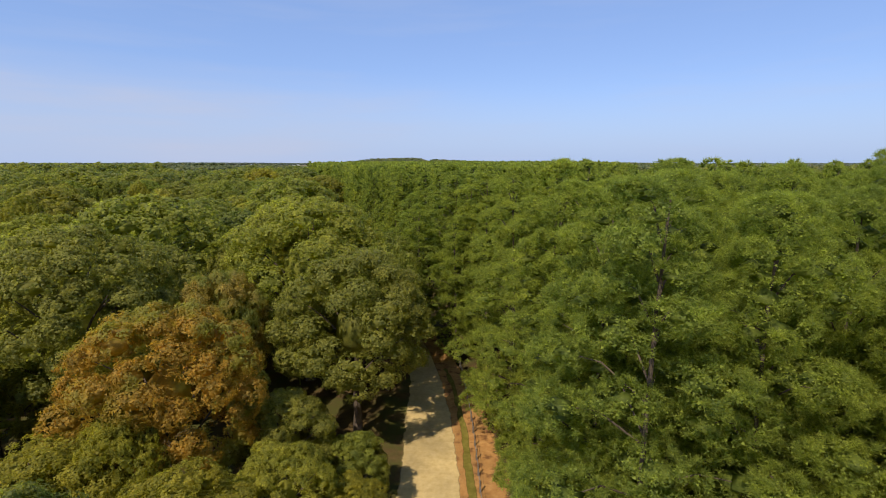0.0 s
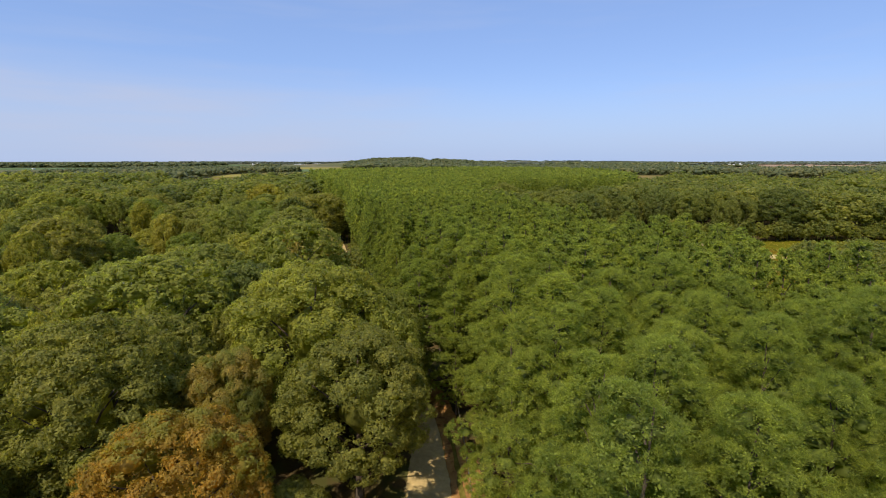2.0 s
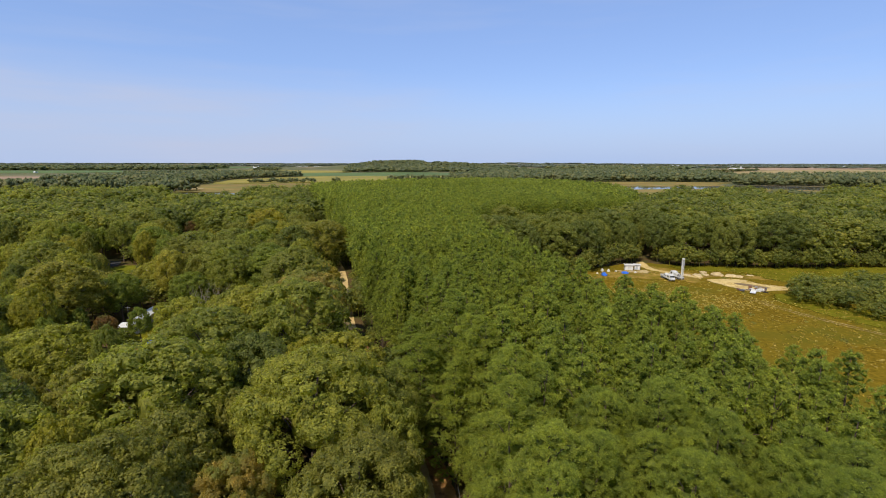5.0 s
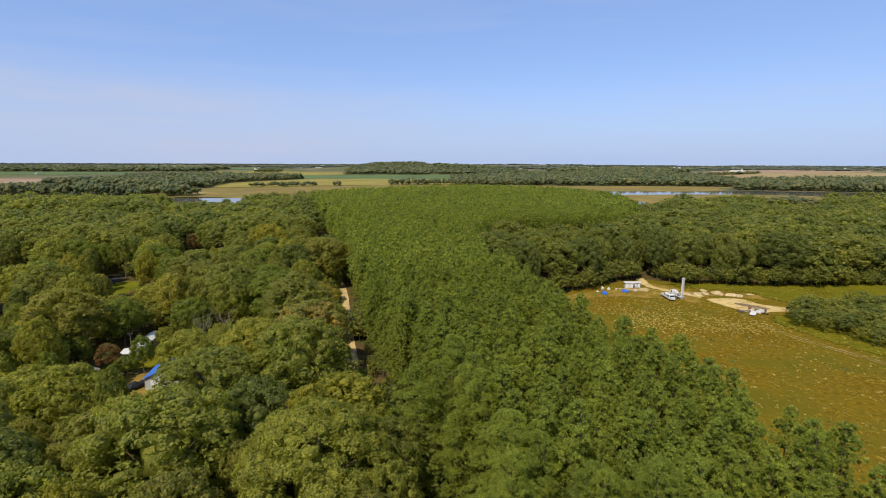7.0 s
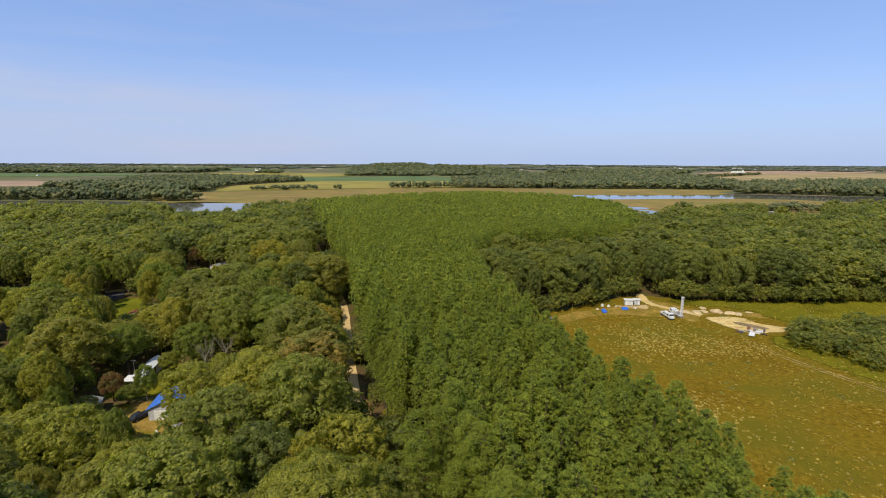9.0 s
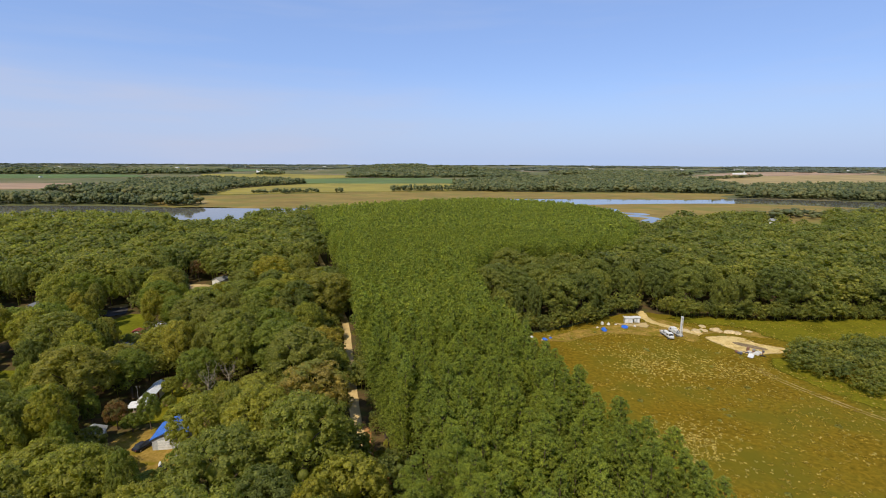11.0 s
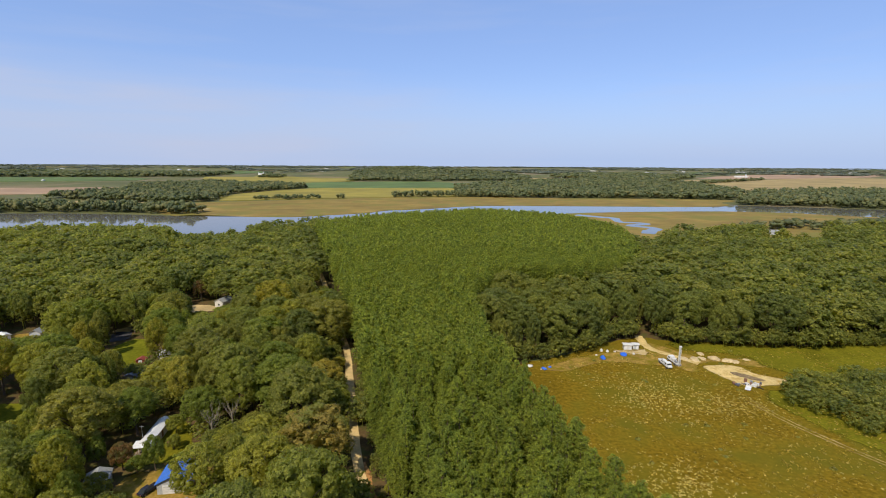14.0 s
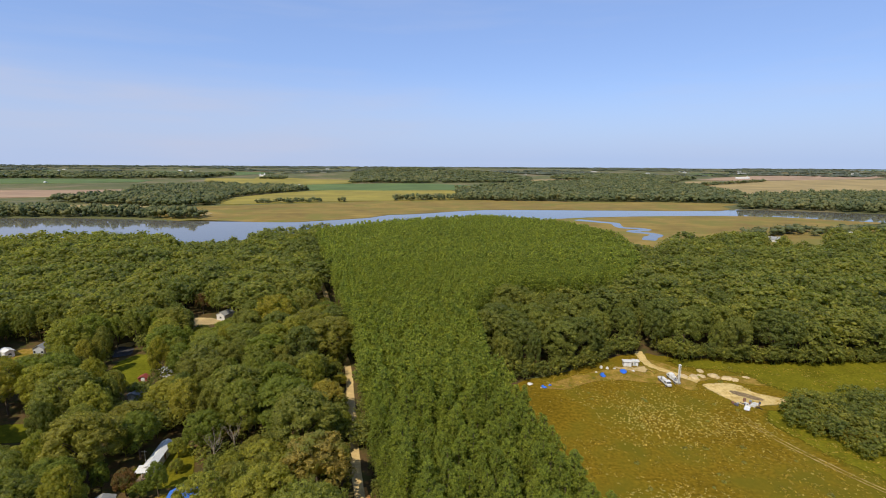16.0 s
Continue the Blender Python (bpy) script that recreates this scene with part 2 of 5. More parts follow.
DARKGROUND = surface("dark_ground", (0.04, 0.04, 0.046), (0.075, 0.072, 0.08), 1.5, 0.2, 0.9, soft=0.5)
SOOT = surface("burnt_earth", (0.13, 0.092, 0.05), (0.28, 0.195, 0.095), 1.2, 0.3, 0.95, soft=0.6)


def paint(name, colour, rough=0.5, metal=0.0, wear=0.25):
    m, nt, b = material(name, rough, 0.4)
    f = ramp_node(nt, noise_node(nt, 2.5, 5, 0.6), [(0.3, (1 - wear,) * 3), (0.6, (1, 1, 1))])
    nt.links.new(mix_node(nt, 1.0, (*colour,), f, "MULTIPLY"), b.inputs["Base Color"])
    b.inputs["Metallic"].default_value = metal
    return m


WHITE = paint("white_paint", (0.68, 0.67, 0.64))
OFFWHITE = paint("weathered_white", (0.60, 0.58, 0.53), 0.7)
GREYWALL = paint("grey_siding", (0.42, 0.43, 0.43), 0.6)
BLUEROOF = paint("blue_metal_roof", (0.055, 0.16, 0.50), 0.45, 0.0, 0.15)
BLUETARP = paint("blue_tarpaulin", (0.03, 0.14, 0.62), 0.5)
GREYROOF = paint("grey_shingles", (0.26, 0.26, 0.25), 0.85)
DARKROOF = paint("dark_shingles", (0.10, 0.095, 0.11), 0.85)
REDPAINT = paint("barn_red", (0.25, 0.05, 0.035), 0.7)
BLACK = paint("black_rubber", (0.025, 0.025, 0.027), 0.8)
CARPAINT = paint("dark_car_paint", (0.025, 0.024, 0.032), 0.25)
STEEL = paint("dull_steel", (0.45, 0.45, 0.45), 0.5, 0.7)
RUST = paint("rusty_steel", (0.22, 0.11, 0.06), 0.85)
WOODPOST = paint("old_wood", (0.20, 0.14, 0.09), 0.9)
GLASSY, _nt, _b = material("window_glass", 0.08, 0.6)
_b.inputs["Base Color"].default_value = (0.03, 0.035, 0.04, 1)


def water_material():
    m, nt, b = material("river_water", 0.05, 0.5)
    b.inputs["Base Color"].default_value = (0.13, 0.125, 0.105, 1)
    b.inputs["IOR"].default_value = 1.33
    bump_node(nt, b, noise_node(nt, 0.25, 3, 0.5), 0.03, 0.2)
    return m


WATER = water_material()


# ---- mesh helpers ----
def mesh_from(name, verts, tris, mats, tint=None, smooth=False, tip=None):
    """A mesh from arrays of vertices and of triangles (or equal-sided faces)."""
    me = bpy.data.meshes.new(name)
    verts, tris = np.asarray(verts, np.float32), np.asarray(tris, np.int32)
    k = tris.shape[1]
    me.vertices.add(len(verts))
    me.vertices.foreach_set("co", verts.ravel())
    me.loops.add(tris.size)
    me.loops.foreach_set("vertex_index", tris.ravel())
    me.polygons.add(len(tris))
    me.polygons.foreach_set("loop_start", np.arange(0, tris.size, k, dtype=np.int32))
    for m in mats:
        me.materials.append(m)
    me.update(calc_edges=True)
    if smooth:
        me.polygons.foreach_set("use_smooth", np.ones(len(tris), bool))
    if tint is not None:
        a = me.attributes.new("tint", "FLOAT", "POINT")
        a.data.foreach_set("value", np.asarray(tint, np.float32))
    if tip is not None:
        a = me.attributes.new("tip", "FLOAT", "POINT")
        a.data.foreach_set("value", np.asarray(tip, np.float32))
    return me


def part(name, bm, mat, parent=None, label="", at=None):
    """Links a bmesh as one mesh object, under a thing or a part if one is given."""
    me = bpy.data.meshes.new(name)
    bmesh.ops.recalc_face_normals(bm, faces=bm.faces)
    bm.to_mesh(me)
    bm.free()
    me.materials.append(mat)
    ob = new(name, me)
    if parent:
        ob.parent = parent
    if at is not None:
        ob.matrix_basis = at
    if label:
        tagged(ob, label)
    return ob


def empty(name, m, label, category, group=""):
    e = new(name)
    e.empty_display_size = 0.3
    e.matrix_basis = m
    return tagged(e, label, category, group)


def box(bm, x0, x1, y0, y1, z0, z1, bevel=0.0, m=None):
    r = bmesh.ops.create_cube(bm, size=1)
    vs = r["verts"]
    bmesh.ops.scale(bm, vec=(x1 - x0, y1 - y0, z1 - z0), verts=vs)
    bmesh.ops.translate(bm, vec=((x0 + x1) / 2, (y0 + y1) / 2, (z0 + z1) / 2), verts=vs)
    if m is not None:
        bmesh.ops.transform(bm, matrix=m, verts=vs)
    if bevel:
        es = {e for v in vs for e in v.link_edges}
        bmesh.ops.bevel(bm, geom=list(es), offset=bevel, segments=2, affect="EDGES")
    return bm


def rod(bm, a, b, r0, r1=None, n=8):
    a, b = Vector(a), Vector(b)
    r1 = r0 if r1 is None else r1
    m = Matrix.Translation((a + b) / 2) @ (b - a).to_track_quat("Z", "Y").to_matrix().to_4x4()
    bmesh.ops.create_cone(bm, cap_ends=True, segments=n, radius1=r0, radius2=r1, depth=(b - a).length, matrix=m)
    return bm


def smooth_loop(points, steps=4, rough=0.0, seed=1):
    """A closed outline through the points, rounded and a little uneven."""
    rng = random.Random(seed)
    n, out = len(points), []
    for i in range(n):
        p0, p1, p2, p3 = (Vector(points[(i + k) % n]).to_2d() for k in (-1, 0, 1, 2))
        for s in range(steps):
            t = s / steps
            q = 0.5 * (2 * p1 + (p2 - p0) * t + (2 * p0 - 5 * p1 + 4 * p2 - p3) * t * t + (3 * p1 - p0 - 3 * p2 + p3) * t ** 3)
            out.append((q.x + rng.uniform(-rough, rough), q.y + rng.uniform(-rough, rough)))
    return out


def patch(name, points, z, mat, label, category, rough=0.0, steps=4, fade=0.0, kind="structure"):
    """A flat piece of land, a low slab with a rounded outline; fade: the breadth over which its rim frays."""
    bm = bmesh.new()
    edge = bm.verts.layers.float.new("edge")
    loop = smooth_loop(points, steps, rough, len(points)) if steps > 1 else points
    n = len(loop)
    top = [bm.verts.new((x, y, z)) for x, y in loop]
    bot = [bm.verts.new((x, y, -0.3)) for x, y in loop]
    rim = top
    if fade:
        turn = 1 if sum(loop[i][0] * loop[(i + 1) % n][1] - loop[(i + 1) % n][0] * loop[i][1] for i in range(n)) > 0 else -1
        rim = []
        for i in range(n):
            d = (Vector(loop[(i + 1) % n]) - Vector(loop[i - 1])).normalized() * fade * turn
            rim.append(bm.verts.new((loop[i][0] - d.y, loop[i][1] + d.x, z)))
            rim[-1][edge] = 1.0
        for i in range(n):
            bm.faces.new((top[i], top[(i + 1) % n], rim[(i + 1) % n], rim[i]))
    bm.faces.new(rim)
    for i in range(n):
        bm.faces.new((bot[i], bot[(i + 1) % n], top[(i + 1) % n], top[i]))
    bmesh.ops.triangulate(bm, faces=[f for f in bm.faces if len(f.verts) > 4])
    return tagged(part(name, bm, mat), label, category, "", kind)


def inside(x, y, poly):
    c, n = False, len(poly)
    for i in range(n):
        (x0, y0), (x1, y1) = poly[i], poly[(i + 1) % n]
        if (y0 > y) != (y1 > y) and x < (x1 - x0) * (y - y0) / (y1 - y0) + x0:
            c = not c
    return c


def ribbon(name, line, widths, z, mat, label, category, sub=6, wobble=0.0, fade=0.3):
    """A road or a track: a low slab along a smooth line; its sides fray over a part, fade, of its half width."""
    pts = []
    for i in range(len(line) - 1):
        p = [Vector(line[max(0, min(len(line) - 1, i + k))]).to_2d() for k in (-1, 0, 1, 2)]
        for s in range(sub):
            t = s / sub
            q = 0.5 * (2 * p[1] + (p[2] - p[0]) * t + (2 * p[0] - 5 * p[1] + 4 * p[2] - p[3]) * t * t + (3 * p[1] - p[0] - 3 * p[2] + p[3]) * t ** 3)
            pts.append((q, widths[i] + (widths[i + 1] - widths[i]) * t))
    pts.append((Vector(line[-1]).to_2d(), widths[-1]))
    rng, bm, rowsv = random.Random(4), bmesh.new(), []
    edge = bm.verts.layers.float.new("edge")
    for i, (q, w) in enumerate(pts):
        d = (pts[min(i + 1, len(pts) - 1)][0] - pts[max(i - 1, 0)][0]).normalized()
        s = Vector((d.y, -d.x))
        l, r = q - s * (w / 2 + rng.uniform(-wobble, wobble)), q + s * (w / 2 + rng.uniform(-wobble, wobble))
        li, ri = l.lerp(q, fade), r.lerp(q, fade)
        rowsv.append([bm.verts.new(v) for v in ((l.x, l.y, -0.2), (l.x, l.y, z), (li.x, li.y, z), (ri.x, ri.y, z), (r.x, r.y, z), (r.x, r.y, -0.2))])
        if 0 < i < len(pts) - 1 or w > 2.9:
            rowsv[-1][2][edge] = rowsv[-1][3][edge] = 1.0
    for a, b in zip(rowsv, rowsv[1:]):
        for k in range(5):
            bm.faces.new((a[k], a[k + 1], b[k + 1], b[k]))
    return tagged(part(name, bm, mat), label, category, "", "structure")


# ---- land ----
bm = bmesh.new()
bmesh.ops.create_circle(bm, cap_ends=True, segments=96, radius=4985)
tagged(part("ground", bm, GROUND), "flat green and tan farmland reaching to the horizon", "ground", "", "structure")

ROAD = [(-1.2, -60), (-1.0, 0), (-1.0, 31), (-1.4, 42), (-1.9, 50), (-3.6, 60), (-8.5, 76), (-15, 90), (-21, 108), (-27, 132), (-33, 157), (-39.5, 182), (-54, 224), (-71, 275), (-92, 335), (-112, 400)]


def road_x(y):
    for (x0, y0), (x1, y1) in zip(ROAD, ROAD[1:]):
        if y <= y1:
            return x0 + (x1 - x0) * (y - y0) / (y1 - y0)
    return ROAD[-1][0] - 0.33 * (y - ROAD[-1][1])


patch("forest_floor", [(-520, 40), (-60, -30), (60, -30), (64, 20), (52, 60), (45, 90), (32, 115), (25, 150), (28, 168), (60, 184), (90, 190), (180, 186), (420, 300), (560, 430), (440, 560), (190, 470), (140, 560), (20, 640), (-130, 560), (-240, 455), (-480, 430)], 0.03, FLOOR, "brown leaf litter under the forest trees", "forest floor", 1.5)
ribbon("road", ROAD, [5.2, 5.2, 5.0, 4.6, 3.8, 3.2, 3.0, 3.0, 2.8, 2.8, 2.8, 2.8, 2.8, 2.8, 2.8, 2.8], 0.065, DIRT, "pale sandy dirt road through the forest", "road", wobble=0.12, fade=0.16)
ribbon("road_verge", [(2.0, -60), (2.1, 0), (2.1, 12), (2.15, 22), (2.1, 31), (1.9, 40), (1.2, 48), (0.2, 54)], [1.0, 1.0, 0.8, 1.0, 0.9, 0.8, 0.6, 0.4], 0.085, ROADVERGE, "strip of short grass beside the dirt road", "verge", wobble=0.15, fade=0.5)
ribbon("sand_shoulder", [(x + w, y) for (x, y), w in zip(ROAD[0:9], (2.4, 2.4, 2.4, 2.2, 1.9, 1.6, 1.2, 0.9, 0.6))], [8.4, 8.4, 8.2, 7.6, 6.6, 5.6, 4.8, 4.2, 3.6], 0.045, REDSAND, "bare red sand shoulder beneath the pines", "shoulder", wobble=0.3, fade=0.25)

FIELD = [(50, 0), (44, 30), (36, 62), (31, 84), (24, 112), (18, 140), (25, 165), (43, 174), (58, 185), (70, 191), (80, 194), (92, 190), (112, 189), (140, 187), (175, 192), (220, 190), (205, 110), (190, 40), (150, 0)]
patch("meadow", FIELD, 0.07, MEADOW, "dry golden meadow with scattered weeds", "meadow", 0.8)
patch("meadow_edge", [(84, 186), (92, 178), (108, 174), (116, 160), (140, 152), (200, 155), (216, 180), (172, 191), (140, 188), (110, 189), (92, 192)], 0.12, VERGE, "greener grass along the edge of the meadow", "grass", 0.8, fade=5)
patch("meadow_strip", [(96, 144), (100, 128), (112, 108), (140, 88), (190, 78), (197, 116), (150, 124), (118, 134), (108, 150)], 0.12, VERGE, "green weedy strip before the thicket", "grass", 0.6, fade=5)
patch("worn_ground", [(33, 163), (44, 171), (58, 177.5), (73, 179), (82, 175), (88, 168), (75, 166), (65, 168), (54, 167), (41, 160)], 0.10, WORN, "worn brownish ground along the forest edge", "bare ground", 0.5, fade=1.2)
patch("trodden_ground", [(77, 186), (83, 187), (95, 173), (104, 174), (114, 172), (119, 165), (108, 166), (104, 168), (97.5, 169.5), (90, 167), (87, 161), (82, 163), (80, 170), (76, 178)], 0.115, WORN, "trodden tan ground around the machines", "bare ground", 0.4, fade=0.9)
patch("sand_pad", [(90, 165.5), (97.5, 168), (104, 166.5), (107, 160), (115.5, 155.5), (112, 152.5), (103, 150), (96.5, 150.5), (92.5, 157)], 0.17, SANDPAD, "bare pale sand pad in the meadow", "sand pad", 0.3, fade=1.6)
patch("burnt_patch", [(98, 161.5), (101, 160.5), (106, 155.5), (104, 154), (100, 156.5), (97.5, 159)], 0.2, SOOT, "blackened burnt patch on the sand", "burnt ground", 0.2, fade=0.5)
ribbon("dirt_track", [(79.5, 196), (78.4, 188), (79, 181.8), (83.3, 176.2), (87, 172.4), (91, 168.5)], [4.0, 4.0, 3.8, 3.2, 3.6, 5.0], 0.15, SANDPAD, "sandy track leaving the meadow between trees", "track", wobble=0.3)
ribbon("bare_sand", [(64, 180), (72, 178), (79, 181), (83, 184)], [2.0, 6.0, 5.5, 3.0], 0.11, PALEYARD, "scraped bare earth at the field edge", "bare earth", wobble=0.8, fade=0.7)
for dx in (-0.8, 0.8):
    ribbon("wheel_rut", [(92 + dx, 142), (94.7 + dx, 132.4), (97.3 + dx, 126), (100.7 + dx, 119.5), (105 + dx, 112), (116 + dx, 97), (150 + dx, 66)], [0.3, 0.4, 0.45, 0.5, 0.5, 0.5, 0.5], 0.13, RUT, "worn wheel rut across the meadow", "wheel rut", wobble=0.15, fade=0.6)

RIVER_FAR = [(-900, 610), (-583, 622), (-476, 628), (-355, 611), (-319, 613), (-205, 602), (-151, 628), (-109, 655), (-86, 690), (-43, 707), (19, 750), (79, 771), (217, 771), (406, 774), (460, 804), (562, 776), (656, 742), (900, 680)]
RIVER_NEAR = [(900, 530), (571, 640), (496, 680), (443, 703), (329, 703), (192, 676), (60, 610), (-40, 520), (-98, 482), (-150, 448), (-192, 396), (-230, 402), (-290, 414), (-340, 388), (-900, 365)]
patch("water", RIVER_FAR + RIVER_NEAR, 0.1, WATER, "calm wide river reflecting the sky", "river", 1.5)
patch("marsh_north", [(-350, 612), (-318, 616), (-205, 606), (-151, 632), (-109, 659), (-86, 694), (-43, 711), (19, 754), (79, 775), (217, 775), (406, 778), (460, 806), (470, 850), (520, 905), (371, 930), (212, 930), (4, 950), (-200, 890), (-320, 830), (-400, 800), (-430, 700)], 0.4, MARSH, "tan marsh grass beyond the river", "marsh", 1.5)
patch("marsh_south", [(70, 612), (192, 672), (329, 699), (443, 699), (496, 676), (571, 636), (760, 575), (640, 480), (420, 455), (330, 450), (240, 440), (180, 450), (140, 510), (60, 545)], 0.4, MARSH, "tan marsh grass before the river", "marsh", 1.5)
ribbon("creek", [(168, 646), (190, 626), (206, 612), (203, 590), (203, 572), (220, 566), (225, 556), (207, 546), (203, 538), (217, 528), (219, 514), (207, 500), (198, 482)], [16, 14, 13, 9, 10, 12, 11, 12, 11, 13, 13, 15, 12], 0.46, WATER, "narrow winding tidal creek in the marsh", "creek", wobble=0.6)
patch("crop_field", [(-395, 835), (-330, 850), (-200, 900), (0, 955), (40, 990), (5, 1240), (-160, 1240), (-330, 1200), (-430, 990)], 0.8, CROP_YELLOW, "yellowing crop field beyond the marsh", "field", 0, 2)
patch("crop_field", [(-640, 760), (-430, 712), (-352, 672), (-338, 690), (-400, 752), (-470, 778), (-600, 815)], 0.7, CROP_TAN, "tan stubble strip behind the river bank trees", "field", 0, 2)
patch("crop_field", [(-335, 1215), (5, 1250), (120, 1400), (-60, 1580), (-260, 1560), (-531, 1450), (-420, 1300)], 0.9, CROP_GREEN, "dark green crop field", "field", 0, 2)
patch("crop_field", [(-545, 1480), (-330, 1560), (-322, 1790), (-500, 2600), (-900, 2600), (-760, 1900)], 1.0, CROP_YELLOW, "golden yellow crop field", "field", 0, 2)
patch("crop_field", [(-680, 1420), (-540, 1430), (-700, 1850), (-950, 1900)], 0.8, CROP_YELLOW, "yellow green crop field by a farm", "field", 0, 2)
patch("crop_field", [(-1700, 900), (-883, 940), (-686, 1041), (-795, 1207), (-1059, 1138), (-1700, 1150)], 0.9, CROP_ROSE, "pale tan stubble field", "field", 0, 2)
patch("crop_field", [(-1900, 1300), (-1352, 1440), (-1000, 1560), (-1200, 1800), (-1900, 1700)], 0.9, CROP_GREEN, "green crop field", "field", 0, 2)
patch("crop_field", [(640, 1080), (706, 1440), (881, 1848), (1164, 1883), (1730, 2170), (1800, 1900), (1300, 1300), (1098, 1252), (900, 1180)], 0.9, CROP_TAN, "broad tan harvested field", "field", 0, 2)
patch("crop_field", [(1000, 2000), (1590, 2578), (2300, 2700), (1900, 2250), (1300, 2000)], 0.9, CROP_ROSE, "reddish bare field", "field", 0, 2)
patch("crop_field", [(-300, 2700), (-60, 2500), (300, 2700), (500, 3100), (-200, 3200)], 0.9, CROP_ROSE, "pinkish bare field far off", "field", 0, 2)
patch("crop_field", [(300, 1700), (620, 1750), (560, 1980), (330, 1950)], 0.9, CROP_TAN, "tan field far off", "field", 0, 2)
patch("crop_field", [(-1700, 2400), (-1000, 2300), (-1000, 2750), (-1800, 2800)], 0.9, CROP_GREEN, "green field far off", "field", 0, 2)
_rf = random.Random(11)
for _k in range(46):
    _y = _rf.uniform(2500, 4300)
    _x, _w, _d = _rf.uniform(-0.92, 0.92) * _y, _rf.uniform(150, 420), _rf.uniform(80, 260)
    _m = _rf.choice((CROP_GREEN, CROP_TAN, CROP_ROSE, CROP_YELLOW, CROP_GREEN))
    patch("crop_field", [(_x, _y), (_x + _w, _y + _rf.uniform(-40, 40)), (_x + _w * 0.9, _y + _d), (_x - 20, _y + _d)], 1.0 + 0.05 * (_k % 9), _m, "distant strip of farmland", "field", 0, 1)

LAND_HOLES = []


def lawn(points, mat, label, category="lawn"):
    LAND_HOLES.append(points)
    patch("lawn", points, 0.09, mat, label, category, 0.3, fade=1.2)


lawn([(-127, 172), (-127, 186), (-117, 186), (-108, 168), (-107, 160), (-116, 160)], LAWN, "mown green lawn among the trees")
lawn([(-141, 195), (-138, 201), (-133, 199), (-134, 193)], DIRT, "sandy drive between the trees", "drive")
# flat dark grey patch between the drive and the lawn
patch("tarmac_yard", [(-134, 184), (-128, 187), (-132, 195), (-139, 194)], 0.14, DARKGROUND, "dark grey flat patch beside a lawn", "yard", 0.3, fade=0.6)
lawn([(-72, 93), (-73.5, 101.5), (-66, 105), (-54, 106), (-53, 96), (-51, 88), (-57, 86), (-63, 88)], WORN, "dry yellow yard grass before the garage", "yard")
lawn([(-80, 106), (-78, 124), (-69, 124), (-63, 110), (-70, 105)], VERGE, "worn yard around the white home", "yard")
lawn([(-130, 222), (-128, 234), (-114, 233), (-107, 226), (-114, 223)], PALEYARD, "pale sandy yard by a house", "yard")
lawn([(-134, 124), (-134, 134), (-122, 134), (-118, 125)], LAWN, "small mown lawn among the trees")
lawn([(-176, 160), (-180, 188), (-162, 194), (-152, 176), (-150, 156), (-160, 150)], WORN, "patchy yard between small houses", "yard")
lawn([(300, 470), (296, 492), (330, 500), (390, 490), (380, 466)], PALEYARD, "mown pale clearing round a house", "clearing")


# ---- trees: shapes as arrays ----
def unit(rng, n):
    v = rng.normal(size=(n, 3))
    return v / np.linalg.norm(v, axis=1, keepdims=True)


def leaf_faces(c, nrm, size, rng):
    """Small leaf blades at the points c, facing along nrm."""
    n = len(c)
    t = np.cross(nrm, unit(rng, n))
    t /= np.linalg.norm(t, axis=1, keepdims=True) + 1e-9
    b = np.cross(nrm, t)
    s = (size * rng.uniform(0.65, 1.35, n))[:, None]
    v = np.stack([c - t * s * 0.6 - b * s * 0.35, c + t * s * 0.6 - b * s * 0.35, c + b * s * 0.75], 1)
    return v.reshape(-1, 3), np.arange(n * 3).reshape(n, 3)


_bm = bmesh.new()
bmesh.ops.create_icosphere(_bm, subdivisions=1, radius=1)
ICO_V = np.array([v.co[:] for v in _bm.verts])
ICO_F = np.array([[v.index for v in f.verts] for f in _bm.faces])
_bm.free()

OCT_V = np.array([(1, 0, 0), (0, 1, 0), (-1, 0, 0), (0, -1, 0), (0, 0, 1), (0, 0, -1)], float)
OCT_F = np.array([(0, 1, 4), (1, 2, 4), (2, 3, 4), (3, 0, 4), (1, 0, 5), (2, 1, 5), (3, 2, 5), (0, 3, 5)])


def join(pieces):
    vs, fs, o = [], [], 0
    for v, f in pieces:
        vs.append(v)
        fs.append(f + o)
        o += len(v)
    return np.concatenate(vs), np.concatenate(fs)


def normed(v):
    return v / (np.linalg.norm(v, axis=1, keepdims=True) + 1e-9)


def on_boughs(rng, C, R, count, out, up):
    """Points spread over the outer faces of the boughs C, R, with their directions; those buried in another bough are left out."""
    own = np.repeat(np.arange(len(C)), count)
    d = normed(unit(rng, len(own)) + 0.45 * out[own] + [0, 0, up])
    p = C[own] + d * R[own] * rng.uniform(0.9, 1.06, (len(own), 1))
    q = (((p[:, None] - C) / R) ** 2).sum(2)
    q[np.arange(len(own)), own] = 9
    keep = q.min(1) > 0.8
    return p[keep], d[keep]


def cores(rng, C, R, shape, k):
    """The dense inside of each bough."""
    v, f = shape
    p = C[:, None] + v[None] * R[:, None] * k * rng.uniform(0.82, 1.1, (len(C), len(v), 1))
    return p.reshape(-1, 3), (f[None] + (np.arange(len(C)) * len(v))[:, None, None]).reshape(-1, 3)


